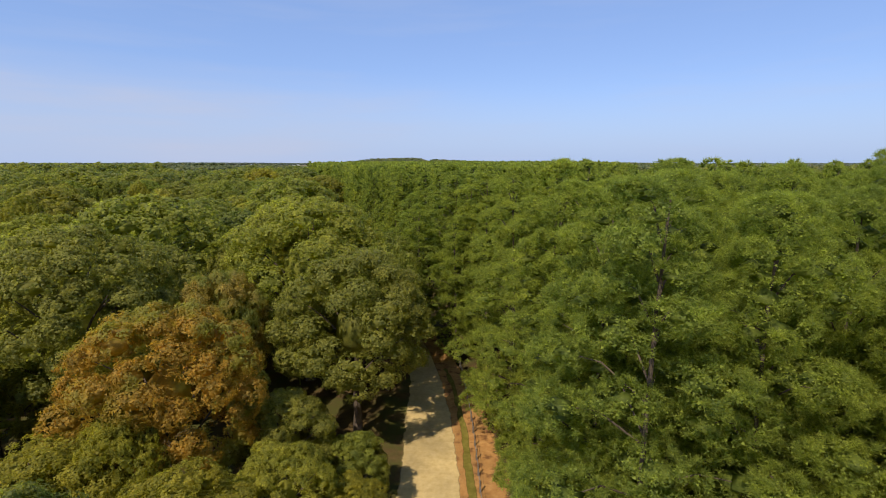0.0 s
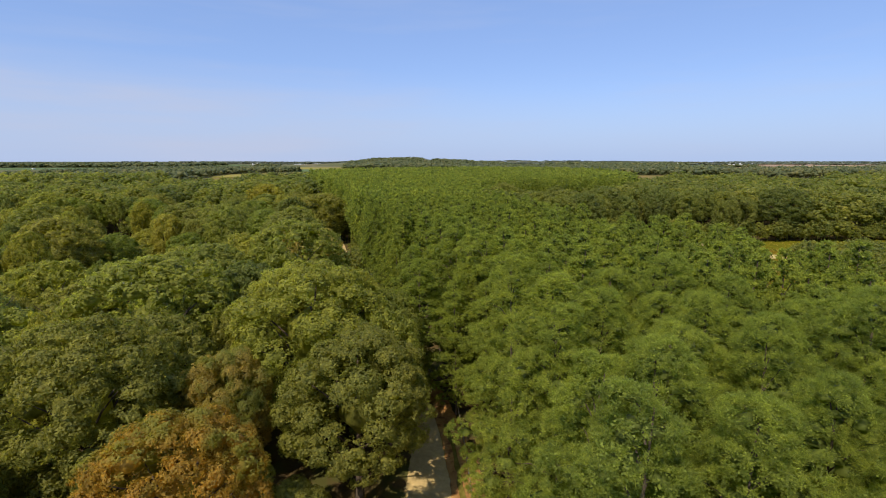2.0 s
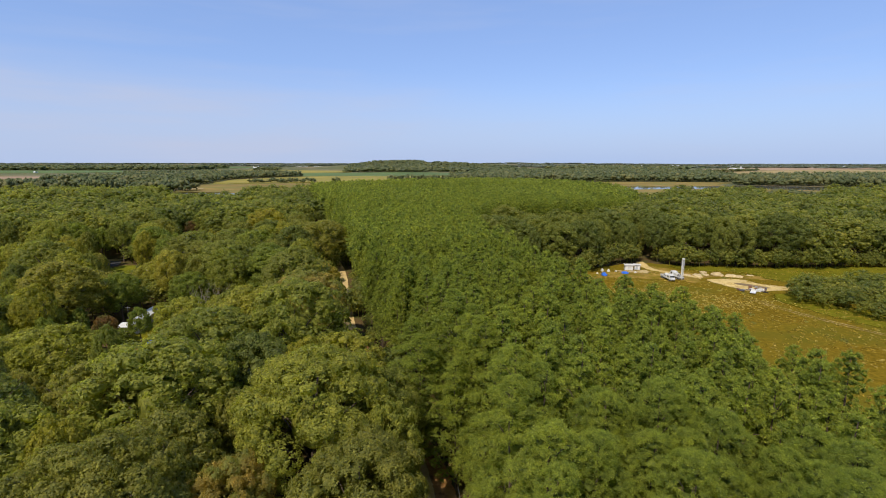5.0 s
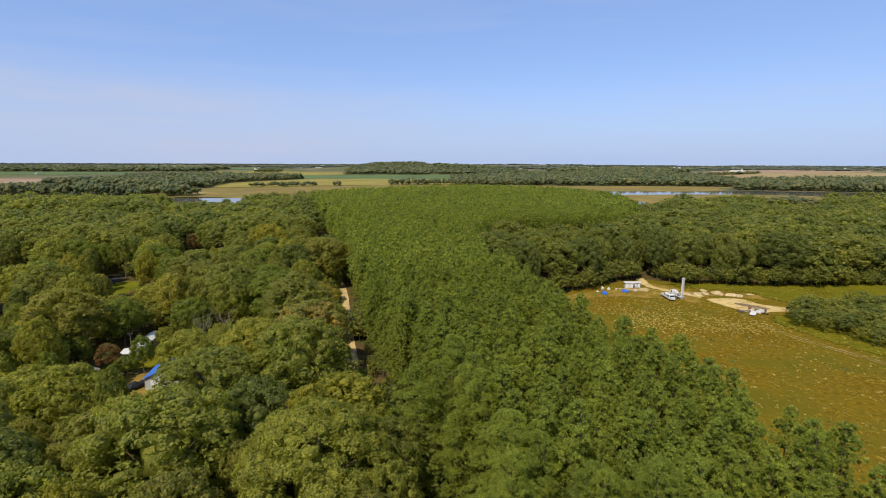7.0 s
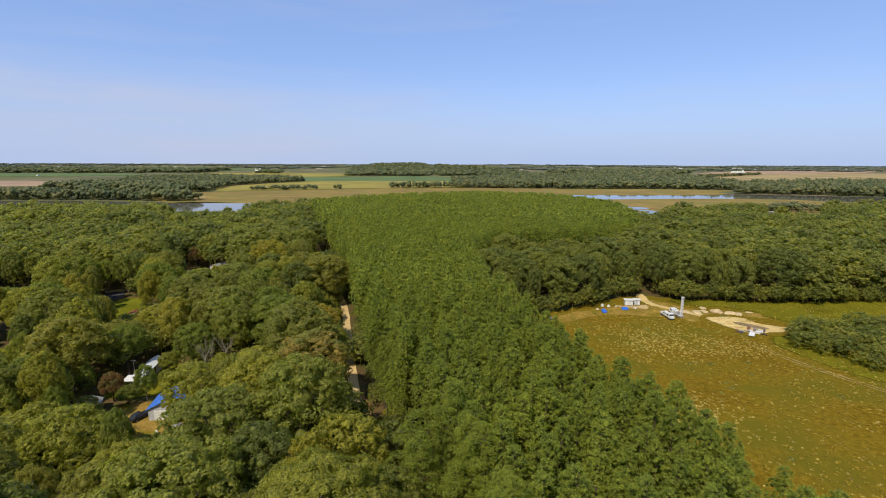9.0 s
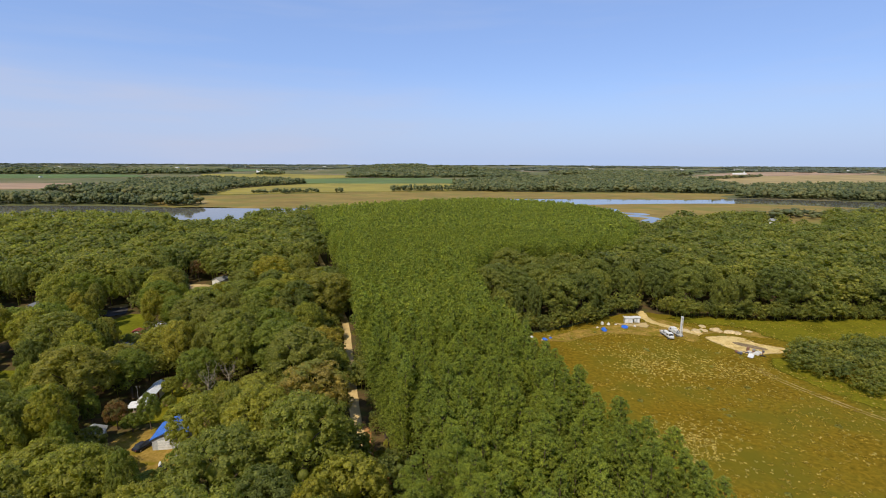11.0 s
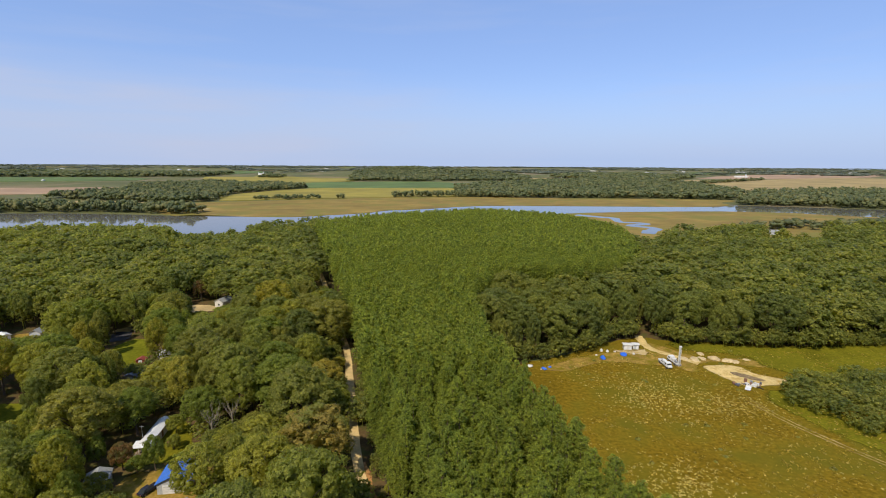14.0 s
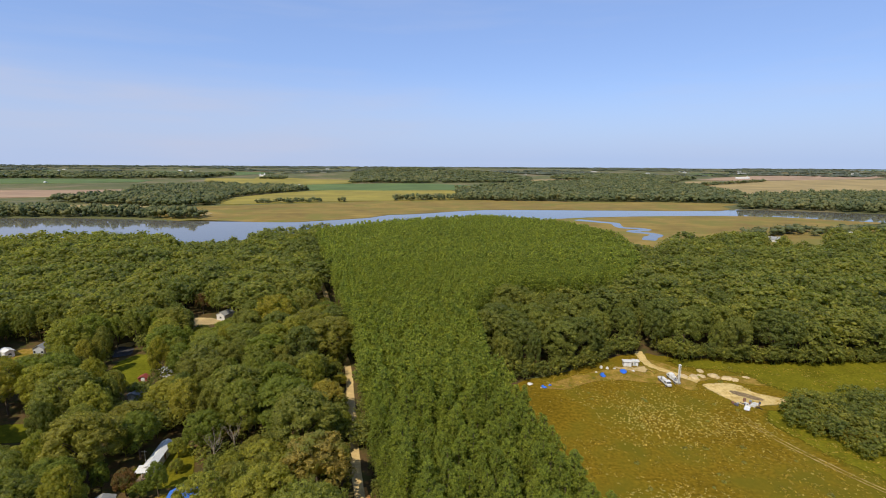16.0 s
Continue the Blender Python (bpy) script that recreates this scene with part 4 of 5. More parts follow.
def woods(name, trees, shapes, mats, label, base=None):
    """One joined stand of many trees. trees: x, y, height, width factor, tint."""
    r = np.random.default_rng(len(trees))
    vs, fs, tn, yn, o = [], [], [], [], 0
    for x, y, h, w, tint in trees:
        v, f, *tip_tone = shapes[int(r.integers(len(shapes)))]
        yn.extend(tip_tone)
        a = r.uniform(0, 6.28)
        c, s = math.cos(a), math.sin(a)
        k = h * w
        vs.append(np.stack([(v[:, 0] * c - v[:, 1] * s) * k + x, (v[:, 0] * s + v[:, 1] * c) * k + y, v[:, 2] * h + (base(x, y) if base else 0)], 1))
        fs.append(f + o)
        tn.append(np.full(len(v), tint, np.float32))
        o += len(v)
    me = mesh_from(name, np.concatenate(vs), np.concatenate(fs), mats, np.concatenate(tn), tip=np.concatenate(yn) if yn else None)
    return tagged(new(name, me), label, "woods", "", "stuff")


far_oaks = [join([broad_crown(70 + k, 46, 11, 7, 0.0240, 0.027, (OCT_V, OCT_F), 0.7), stem()]) for k in range(6)]
small_oaks = [join([broad_crown(80 + k, 26, 7, 4, 0.0380, 0.036, (OCT_V, OCT_F), 0.75), stem()]) for k in range(6)]
far_pines = [whole_pine(90 + k, 38, 4, 6, 0.0260, 0.0036, 0.014, 0.42, 0.110, 0.031, 1.05, 0.5, 0.016, 0.5) for k in range(6)]
small_pines = [whole_pine(100 + k, 16, 3, 3, 0.0390, 0.0080, 0.020, 0.54, 0.110, 0.045, 1.0, 0.75, 0.040, 0.4) for k in range(6)]
shrubs = [join([broad_crown(85 + k, 14, 9, 5, 0.0400, 0.05, (OCT_V, OCT_F), 0.6), stem()]) for k in range(5)]
rest = [(x, y, h, 1.22 * r / (0.33 * h), (u * 7.31) % 1.0) for x, y, r, h, u in oaks[240:]]
woods("forest", [t for t in rest if math.hypot(t[0], t[1]) < 270], far_oaks, [FORESTLEAF], "mixed green broad-leaved forest")
woods("forest", [t for t in rest if math.hypot(t[0], t[1]) >= 270], small_oaks, [FORESTLEAF], "broad-leaved forest towards the river")
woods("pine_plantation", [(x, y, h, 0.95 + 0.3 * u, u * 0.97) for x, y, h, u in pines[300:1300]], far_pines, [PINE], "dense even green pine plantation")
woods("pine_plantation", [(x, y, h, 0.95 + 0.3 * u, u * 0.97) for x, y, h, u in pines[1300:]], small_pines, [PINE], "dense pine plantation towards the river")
bush = []
for k in range(2600):
    x, y = tries.uniform(98, 205), tries.uniform(118, 162)
    if inside(x, y, THICKET) and claim(x, y, 1.9):
        bush.append((x, y, tries.uniform(4.0, 7.0), 1.45, tries.random() * 0.9))
woods("thicket", bush, shrubs, [FORESTLEAF], "low dense green thicket in the meadow")
edge = []
for line in ([(24, 167), (43, 173), (57, 183), (66, 189), (76, 194), (79, 200)], [(86, 196), (93, 187), (112, 185), (140, 183.5), (175, 188), (230, 200)], ROAD[6:13]):
    for (x0, y0), (x1, y1) in zip(line, line[1:]):
        n = int(math.hypot(x1 - x0, y1 - y0) / 1.4)
        for k in range(n):
            t = k / n
            x, y = x0 + (x1 - x0) * t + tries.uniform(-1.2, 1.2), y0 + (y1 - y0) * t + tries.uniform(-1.2, 2.5)
            if line[0] == ROAD[6]:
                x += tries.choice((-3.4, 3.0))
                if open_height(x, y, 1.5, 4) < 3:
                    continue
            tall = tries.uniform(3.0, 9.0)
            if line[0] == ROAD[6] and (94 < y < 124 or 140 < y < 180):
                tall *= 0.45
                x += 1.4 if x > road_x(y) else 0
            edge.append((x, y, tall, tries.uniform(0.9, 1.4), tries.random() * 0.9))
low = 0
while low < 300:
    y = 42 + 160 * tries.random()
    x = tries.uniform(-0.98, -0.0) * (y + 25)
    if in_west(x, y) and x < road_x(y) - 4.5 and free(x, y, 2.5):
        low += 1
        hh = open_height(x, y, 2.8, tries.uniform(5.0, 8.5))
        if hh > 2.5:
            edge.append((x, y, hh, tries.uniform(1.0, 1.4), tries.random() * 0.9))
woods("undergrowth", edge, shrubs, [FORESTLEAF], "leafy shrubs along the forest edge")

# ---- far woods beyond the river ----
def far_crown(k):
    """A distant tree: a few uneven heads of foliage on a stem."""
    r = np.random.default_rng(k)
    heads = [(ICO_V * r.uniform(0.17, 0.30) * [1, 1, 0.8] * r.uniform(0.7, 1.25, (len(ICO_V), 1)) + [r.uniform(-0.3, 0.3), r.uniform(-0.3, 0.3), r.uniform(0.35, 0.82)], ICO_F) for _ in range(5)]
    return join(heads + [leaf_faces(unit(r, 16) * [0.44, 0.44, 0.36] + [0, 0, 0.6], unit(r, 16), 0.15, r), stem(3, 0.03, 0.5)])


far = [far_crown(k) for k in range(7)]
BELTS = [
    ("left bank", [(-1000, 640), (-600, 632), (-470, 640), (-330, 625), (-330, 660), (-420, 690), (-560, 700), (-1000, 720)], 9.0, 14),
    ("left woods", [(-720, 860), (-560, 815), (-450, 780), (-395, 815), (-440, 990), (-345, 1215), (-430, 1300), (-700, 1420), (-790, 1215), (-690, 1040)], 10.5, 13),
    ("marsh trees", [(300, 508), (420, 525), (560, 560), (700, 560), (700, 590), (560, 595), (420, 560), (310, 535)], 12.5, 9),
    ("marsh trees", [(205, 424), (222, 424), (222, 440), (205, 440)], 8.0, 13),
    ("hedge", [(-345, 850), (-230, 885), (-235, 900), (-350, 870)], 8.0, 9),
    ("hedge", [(-205, 893), (-185, 898), (-190, 910), (-205, 905)], 6.0, 9),
    ("hedge", [(-110, 925), (20, 950), (120, 935), (120, 965), (15, 980), (-110, 945)], 7.5, 12),
    ("middle woods", [(20, 985), (120, 940), (380, 940), (530, 915), (640, 1070), (700, 1430), (560, 1700), (250, 1560), (130, 1400), (15, 1235)], 11.5, 14),
    ("right bank", [(475, 815), (570, 792), (660, 760), (900, 700), (1300, 720), (1300, 1000), (900, 1150), (650, 1050), (540, 905)], 10.5, 15),
    ("dark block", [(-330, 1600), (-60, 1620), (-40, 1900), (-110, 2450), (-330, 2450), (-420, 2200)], 17.0, 14),
    ("dark block", [(-30, 1650), (260, 1700), (330, 2000), (200, 2400), (-60, 2450)], 21.0, 11),
    ("right woods", [(640, 1480), (860, 1880), (1000, 2000), (900, 2450), (560, 2300), (400, 2000)], 22.0, 16),
    ("hedge", [(700, 1450), (1180, 1860), (1190, 1885), (700, 1480)], 14.0, 12),
    ("left far", [(-2000, 1750), (-1200, 1850), (-960, 1950), (-1000, 2300), (-2200, 2300)], 24.0, 16),
    ("hedge", [(-720, 1850), (-640, 1850), (-640, 1950), (-720, 1950)], 13.0, 13),
]


def hill_z(x, y):
    """Low wooded rises far beyond the river."""
    return 27 * math.exp(-((x + 170) / 420) ** 2 - ((y - 2450) / 380) ** 2) + 14 * math.exp(-((x - 600) / 900) ** 2 - ((y - 3600) / 500) ** 2) + 9 * math.exp(-((x + 1900) / 900) ** 2 - ((y - 3500) / 500) ** 2)


gx, gy = np.meshgrid(np.linspace(-4400, 3600, 90), np.linspace(1500, 4900, 60))
gz = np.array([hill_z(x, y) for x, y in zip(gx.ravel(), gy.ravel())]) - 0.5
gi = np.arange(60 * 90).reshape(60, 90)
quads = np.stack([gi[:-1, :-1].ravel(), gi[:-1, 1:].ravel(), gi[1:, 1:].ravel(), gi[1:, :-1].ravel()], 1)
tagged(new("rising_ground", mesh_from("rising_ground", np.stack([gx.ravel(), gy.ravel(), gz], 1), quads, [GROUND], None, True)), "low rising ground far beyond the river", "ground", "", "structure")
lumps = []
for _, poly, gap, h in BELTS:
    x0, x1, y0, y1 = min(p[0] for p in poly), max(p[0] for p in poly), min(p[1] for p in poly), max(p[1] for p in poly)
    for i in range(int((x1 - x0) / gap) + 1):
        for j in range(int((y1 - y0) / gap) + 1):
            x, y = x0 + gap * (i + tries.uniform(-0.5, 0.5)), y0 + gap * (j + tries.uniform(-0.5, 0.5))
            if inside(x, y, poly):
                hh = h * tries.uniform(0.6, 1.2)
                lumps.append((x, y, hh, gap * tries.uniform(0.9, 1.7) / hh, tries.random() * 0.97))
near_lumps = len(lumps)
for k in range(7000):
    y = tries.uniform(2450, 4700)
    x = tries.uniform(-0.95, 0.95) * y
    n = noise.noise(Vector((x / 900, y / 260, 3.1))) + 0.5 * noise.noise(Vector((x / 300, y / 120, 7.7)))
    if n > 0.12 or (y > 4250 and n > -0.3):
        hh = tries.uniform(6, 10)
        lumps.append((x, y, hh, tries.uniform(30, 60) / hh, tries.random() * 0.97))
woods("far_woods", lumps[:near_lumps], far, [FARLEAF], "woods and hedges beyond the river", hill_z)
# horizon woods, their foliage colour paled by painted haze
woods("far_woods", lumps[near_lumps:], far, [HAZELEAF], "distant wooded farmland along the horizon", hill_z)

# ---- buildings ----
def prism_roof(bm, w, d, z, rise, over):
    """A gable roof, ridge along y, with thickness and overhang."""
    t = 0.14
    for s in (-1, 1):
        a = (s * (w / 2 + over), z - rise * over / (w / 2))
        b = (0, z + rise)
        pts = [(a[0], a[1]), b, (b[0], b[1] + t), (a[0], a[1] + t)]
        lo = [bm.verts.new((x, -d / 2 - over, q)) for x, q in pts]
        hi = [bm.verts.new((x, d / 2 + over, q)) for x, q in pts]
        bm.faces.new(lo), bm.faces.new(hi)
        for i in range(4):
            bm.faces.new((lo[i], lo[(i + 1) % 4], hi[(i + 1) % 4], hi[i]))
    return bm


def house(name, x, y, turn, w, d, h, rise, wall, roof, label, category, doors=(), windows=(), door_mat=None, group=""):
    """A gabled building, ridge along its own y. doors and windows: (side, along, z0, width, height); sides: 'front' is -y."""
    e = empty(name, pose(x, y, 0, 0, 0, turn), label, category, group)
    bm = box(bmesh.new(), -w / 2, w / 2, -d / 2, d / 2, -0.1, h)
    for s in (-1, 1):
        yy = s * (d / 2 - 0.06)
        vs = [bm.verts.new(p) for p in ((-w / 2, yy, h), (w / 2, yy, h), (0, yy, h + rise))]
        vb = [bm.verts.new((v.co.x, yy - s * 0.1, v.co.z)) for v in vs]
        bm.faces.new(vs), bm.faces.new(vb)
        for i in range(3):
            bm.faces.new((vs[i], vs[(i + 1) % 3], vb[(i + 1) % 3], vb[i]))
    part("wall", bm, wall, e)
    part("roof", prism_roof(bmesh.new(), w, d, h, rise, 0.35), roof, e)

    def on_side(side, along, z0, ww, hh, depth):
        if side == "front":
            return (along - ww / 2, along + ww / 2, -d / 2 - depth, -d / 2 + 0.03, z0, z0 + hh)
        if side == "left":
            return (-w / 2 - depth, -w / 2 + 0.03, along - ww / 2, along + ww / 2, z0, z0 + hh)
        return (w / 2 - 0.03, w / 2 + depth, along - ww / 2, along + ww / 2, z0, z0 + hh)

    for k in doors:
        dr = part("door", box(bmesh.new(), *on_side(*k, 0.06), bevel=0.02), door_mat or WHITE, e)
        side, along, z0, ww, hh = k
        for q in range(1, int(hh / 0.55) + 1):
            if ww > 2 and z0 + q * 0.55 < z0 + hh - 0.1:
                part("panel_rib", box(bmesh.new(), *on_side(side, along, z0 + q * 0.55, ww - 0.1, 0.04, 0.09)), GREYWALL, dr)
    for k in windows:
        side, along, z0, ww, hh = k
        wn = part("window", box(bmesh.new(), *on_side(side, along, z0, ww, hh, 0.05)), WHITE, e)
        part("pane", box(bmesh.new(), *on_side(side, along, z0 + 0.07, ww - 0.14, hh - 0.14, 0.07)), GLASSY, wn)
    return e


garage = house("garage", -59.6, 99.45, 10, 6.4, 6.6, 2.7, 1.5, GREYWALL, BLUEROOF, "grey garage with a blue metal roof and white door", "garage", doors=[("front", -0.7, 0.05, 2.8, 2.2)])
for k in range(8):
    for s in (-1, 1):
        part("roof_seam", box(bmesh.new(), -0.03, 0.03, -0.03, 0.03, 0, 1, m=Matrix.Translation((s * 3.55, -3.2 + k * 0.91, 2.68)) @ pose(0, 0, 0, 0, -s * 64.6, 0) @ Matrix.Diagonal((1, 1, 3.9, 1))), BLUEROOF, garage)
home = house("mobile_home", -74.9, 116.6, 8, 2.4, 11.5, 2.7, 0.55, OFFWHITE, WHITE, "long white mobile home with a pale metal roof", "house", doors=[("right", 1.0, 0.3, 0.95, 2.0)], windows=[("front", 0.0, 1.0, 1.3, 1.0), ("right", -3.5, 1.1, 1.2, 0.9), ("right", 4.0, 1.1, 1.2, 0.9), ("left", 0.0, 1.1, 1.2, 0.9)], door_mat=RUST)
porch = empty("porch", pose(-74.9, 110.4, 0, 0, 0, 8) @ Matrix.Diagonal((0.72, 0.72, 1, 1)), "white-roofed open porch with thin posts", "porch")
part("roof", box(bmesh.new(), -2.1, 2.2, -2.0, 2.0, 2.62, 2.76, m=pose(0, 0, 0, 4, 0, 0)), WHITE, porch)
for px in (-1.9, 0.1, 1.9):
    part("post", box(bmesh.new(), px - 0.06, px + 0.06, -1.8, -1.68, 0, 2.55), OFFWHITE, porch)
part("deck", box(bmesh.new(), -2.0, 2.0, -1.9, 1.9, 0, 0.35), WOODPOST, porch)
for k in range(9):
    part("rail_slat", box(bmesh.new(), -1.9 + k * 0.46, -1.86 + k * 0.46, -1.84, -1.8, 0.35, 1.25), OFFWHITE, porch)
pole = empty("antenna_pole", pose(-75.5, 112.4, 0), "thin grey antenna pole beside the home", "pole")
part("pole", rod(bmesh.new(), (0, 0, 0), (0, 0, 6.5), 0.05, 0.03), STEEL, pole)
part("crossbar", rod(bmesh.new(), (-0.7, 0, 6.2), (0.7, 0, 6.2), 0.025), STEEL, pole)
house("shed", -77.0, 98.5, 25, 4.4, 4.2, 2.2, 0.9, GREYWALL, GREYROOF, "small shed with a grey shingle roof", "shed", doors=[("front", 0, 0.05, 1.2, 1.9)])
house("shed", -108.0, 163.5, 10, 2.8, 2.2, 1.8, 0.6, REDPAINT, REDPAINT, "small red garden shed on the lawn", "shed", doors=[("front", 0, 0.05, 1.2, 1.8)])
house("shed", -103.0, 152.0, 0, 3.4, 5.0, 2.0, 0.6, GREYWALL, GREYROOF, "small low shed with a grey roof", "shed", doors=[("front", 0, 0.05, 1.2, 1.7)])
house("cottage", -164.5, 188.0, 5, 4.2, 6.0, 3.0, 1.3, GREYWALL, GREYROOF, "grey-roofed house half hidden by trees", "house", windows=[("front", -1.5, 1.0, 1.0, 1.1), ("front", 1.5, 1.0, 1.0, 1.1)])
house("cottage", -156.5, 162.0, -20, 5.0, 6.0, 3.0, 1.3, REDPAINT, DARKROOF, "red house with a dark roof among trees", "house", windows=[("front", 0, 1.0, 1.2, 1.1)])
house("cottage", -176.0, 184.0, 60, 3.0, 5.0, 2.6, 0.6, WHITE, WHITE, "white mobile home among trees", "house", windows=[("front", 0, 1.0, 1.2, 0.9)])
house("cottage", -110.5, 233.0, -20, 5.0, 6.5, 3.0, 1.3, OFFWHITE, GREYROOF, "pale house by a sandy yard", "house", windows=[("front", 0, 1.0, 1.2, 1.1)])
house("cottage", -100.0, 168.0, 70, 3.6, 9.0, 2.4, 0.5, WHITE, OFFWHITE, "white trailer hidden among the trees", "house", windows=[("front", 0, 1.0, 1.2, 0.9)])
house("farmhouse", 321.0, 482.0, 78, 7.0, 11.0, 2.7, 2.4, OFFWHITE, GREYROOF, "white farmhouse with a grey roof in a clearing", "house", windows=[("front", -2, 1.0, 1.2, 1.5), ("front", 2, 1.0, 1.2, 1.5), ("left", 0, 1.0, 1.2, 1.5)])
house("farmhouse", 424.0, 512.0, 20, 7.0, 10.0, 3.5, 2.0, WHITE, OFFWHITE, "small white house by the marsh trees", "house", windows=[("front", 0, 1.0, 1.2, 1.2)])

# farm buildings far off
FARMS = [(-824, 2150, 20, 40, 8), (-800, 2180, 14, 30, 7), (-786, 2700, 16, 120, 8), (-700, 2720, 16, 90, 8), (-447, 1398, 9, 14, 5), (-430, 1405, 12, 20, 6), (464, 1995, 18, 70, 7), (591, 1858, 16, 26, 7), (1264, 2165, 20, 60, 8), (1300, 2180, 16, 40, 8), (1020, 2570, 22, 50, 9), (-1624, 2949, 20, 50, 9), (-2111, 2840, 18, 40, 8), (-1250, 1500, 12, 16, 6), (1700, 2900, 20, 80, 9), (2350, 2900, 20, 60, 9), (900, 3100, 18, 60, 8), (150, 3300, 18, 50, 8), (-350, 3300, 18, 70, 8), (-1500, 3500, 18, 60, 8)]
fr = random.Random(14)
for _k in range(30):
    _y = fr.uniform(2300, 4200)
    FARMS.append((fr.uniform(-0.85, 0.85) * _y, _y, fr.uniform(10, 18), fr.uniform(20, 70), fr.uniform(6, 9)))
for x, y, w, d, h in FARMS:
    w, d, h = 0.6 * w, 0.6 * d, 0.6 * h
    house("barn", x, y, 84 if d > 60 else 60, w, d, h, w * 0.18, WHITE, OFFWHITE, "long white farm building far across the fields", "barn", doors=[("front", 0, 0.1, w * 0.3, h * 0.6)], door_mat=GREYROOF, group="distant farm buildings")
for x, y, r, h in ((-812, 2145, 3, 12), (-838, 2160, 2.6, 10), (1285, 2150, 3, 12), (1010, 2540, 3, 13), (455, 1985, 2.6, 9)):
    silo = empty("silo", pose(x, y, 0), "white cylindrical grain silo with a domed top", "silo", "distant farm buildings")
    part("cylinder", rod(bmesh.new(), (0, 0, 0), (0, 0, h), r, r, 20), WHITE, silo)
    bm = bmesh.new()
    bmesh.ops.create_uvsphere(bm, u_segments=20, v_segments=8, radius=r)
    bmesh.ops.delete(bm, geom=[v for v in bm.verts if v.co.z < -0.01], context="VERTS")
    bmesh.ops.translate(bm, vec=(0, 0, h), verts=bm.verts)
    part("dome", bm, STEEL, silo)


# ---- meadow: machines and clutter ----
def wheel(parent, x, y, r, w=0.28):
    wh = part("wheel", rod(bmesh.new(), (x - w / 2, y, r), (x + w / 2, y, r), r, r, 16), BLACK, parent)
    part("rim", rod(bmesh.new(), (x - w / 2 - 0.02, y, r), (x + w / 2 + 0.02, y, r), r * 0.55, r * 0.55, 12), STEEL, wh)


def truck(name, m, length, label, cab_mat):
    """A work truck: chassis, cab at its far end, wheels."""
    e = empty(name, m, label, "truck")
    part("chassis", box(bmesh.new(), -1.0, 1.0, -length / 2, length / 2, 0.75, 1.05, 0.04), STEEL, e)
    cab = box(bmesh.new(), -1.2, 1.2, length / 2 - 2.1, length / 2, 0.8, 2.75, 0.18)
    c = part("cab", cab, cab_mat, e)
    part("windscreen", box(bmesh.new(), -1.02, 1.02, length / 2 - 0.02, length / 2 + 0.03, 1.75, 2.5), GLASSY, c)
    for s in (-1, 1):
        part("side_window", box(bmesh.new(), s * 1.2 - 0.03, s * 1.2 + 0.03, length / 2 - 1.6, length / 2 - 0.5, 1.75, 2.45), GLASSY, c)
    part("bonnet", box(bmesh.new(), -0.95, 0.95, length / 2, length / 2 + 1.1, 0.8, 1.75, 0.15), cab_mat, e)
    for y in (length / 2 - 0.2, -length / 2 + 0.8, -length / 2 + 2.0):
        for s in (-1, 1):
            wheel(e, s * 1.05, y, 0.5)
    return e


rig = truck("drill_rig", pose(82.0, 168.4, 0, 0, 0, 6.6) @ Matrix.Scale(0.8, 4), 7.2, "white truck-mounted drill rig with its mast raised", WHITE)
part("deck", box(bmesh.new(), -1.2, 1.2, -3.6, 1.4, 1.05, 1.2, 0.03), OFFWHITE, rig)
mast = part("mast", box(bmesh.new(), -0.42, -0.3, -3.9, -3.78, 0.4, 9.2), WHITE, rig)
for px, py in ((0.36, -3.84), (-0.36, -3.3), (0.36, -3.3)):
    part("mast_rail", box(bmesh.new(), px - 0.06, px + 0.06, py - 0.06, py + 0.06, 0.4, 9.2), WHITE, mast)
for k in range(11):
    z = 0.7 + k * 0.78
    part("mast_brace", rod(bmesh.new(), (-0.36, -3.84, z), (0.36, -3.84, z + 0.7), 0.035, 0.035, 5), WHITE, mast)
    part("mast_brace", rod(bmesh.new(), (0.36, -3.3, z), (-0.36, -3.3, z + 0.7), 0.035, 0.035, 5), WHITE, mast)
    part("mast_brace", rod(bmesh.new(), (-0.36, -3.84, z), (-0.36, -3.3, z + 0.7), 0.035, 0.035, 5), WHITE, mast)
part("mast_panel", box(bmesh.new(), -0.3, 0.3, -3.42, -3.36, 1.4, 9.1), OFFWHITE, mast)
for s in (-1, 1):
    part("ram", rod(bmesh.new(), (s * 0.5, -1.2, 1.3), (s * 0.4, -3.3, 4.6), 0.1, 0.08), BLACK, mast)
part("mast_head", box(bmesh.new(), -0.5, 0.5, -4.0, -3.1, 9.1, 9.6, 0.06), WHITE, mast)
part("drill_pipe", rod(bmesh.new(), (0, -3.57, 0.0), (0, -3.57, 8.6), 0.1), STEEL, rig)
part("engine_box", box(bmesh.new(), -1.0, 1.0, -0.6, 1.2, 1.2, 2.3, 0.08), OFFWHITE, rig)
part("pump_box", box(bmesh.new(), -0.9, 0.2, -2.6, -1.0, 1.2, 1.9, 0.08), STEEL, rig)
part("pipe_rack", box(bmesh.new(), 0.4, 1.1, -2.8, -0.8, 1.2, 1.6, 0.05), RUST, rig)
for s in (-1, 1):
    part("jack", rod(bmesh.new(), (s * 1.15, -3.4, 0), (s * 1.15, -3.4, 1.3), 0.09), STEEL, rig)
support = truck("support_truck", pose(77.8, 166.6, 0, 0, 0, 183.5) @ Matrix.Scale(0.8, 4), 7.6, "white flatbed support truck beside the drill rig", WHITE)
part("flatbed", box(bmesh.new(), -1.25, 1.25, -3.9, 1.5, 1.05, 1.25, 0.03), OFFWHITE, support)
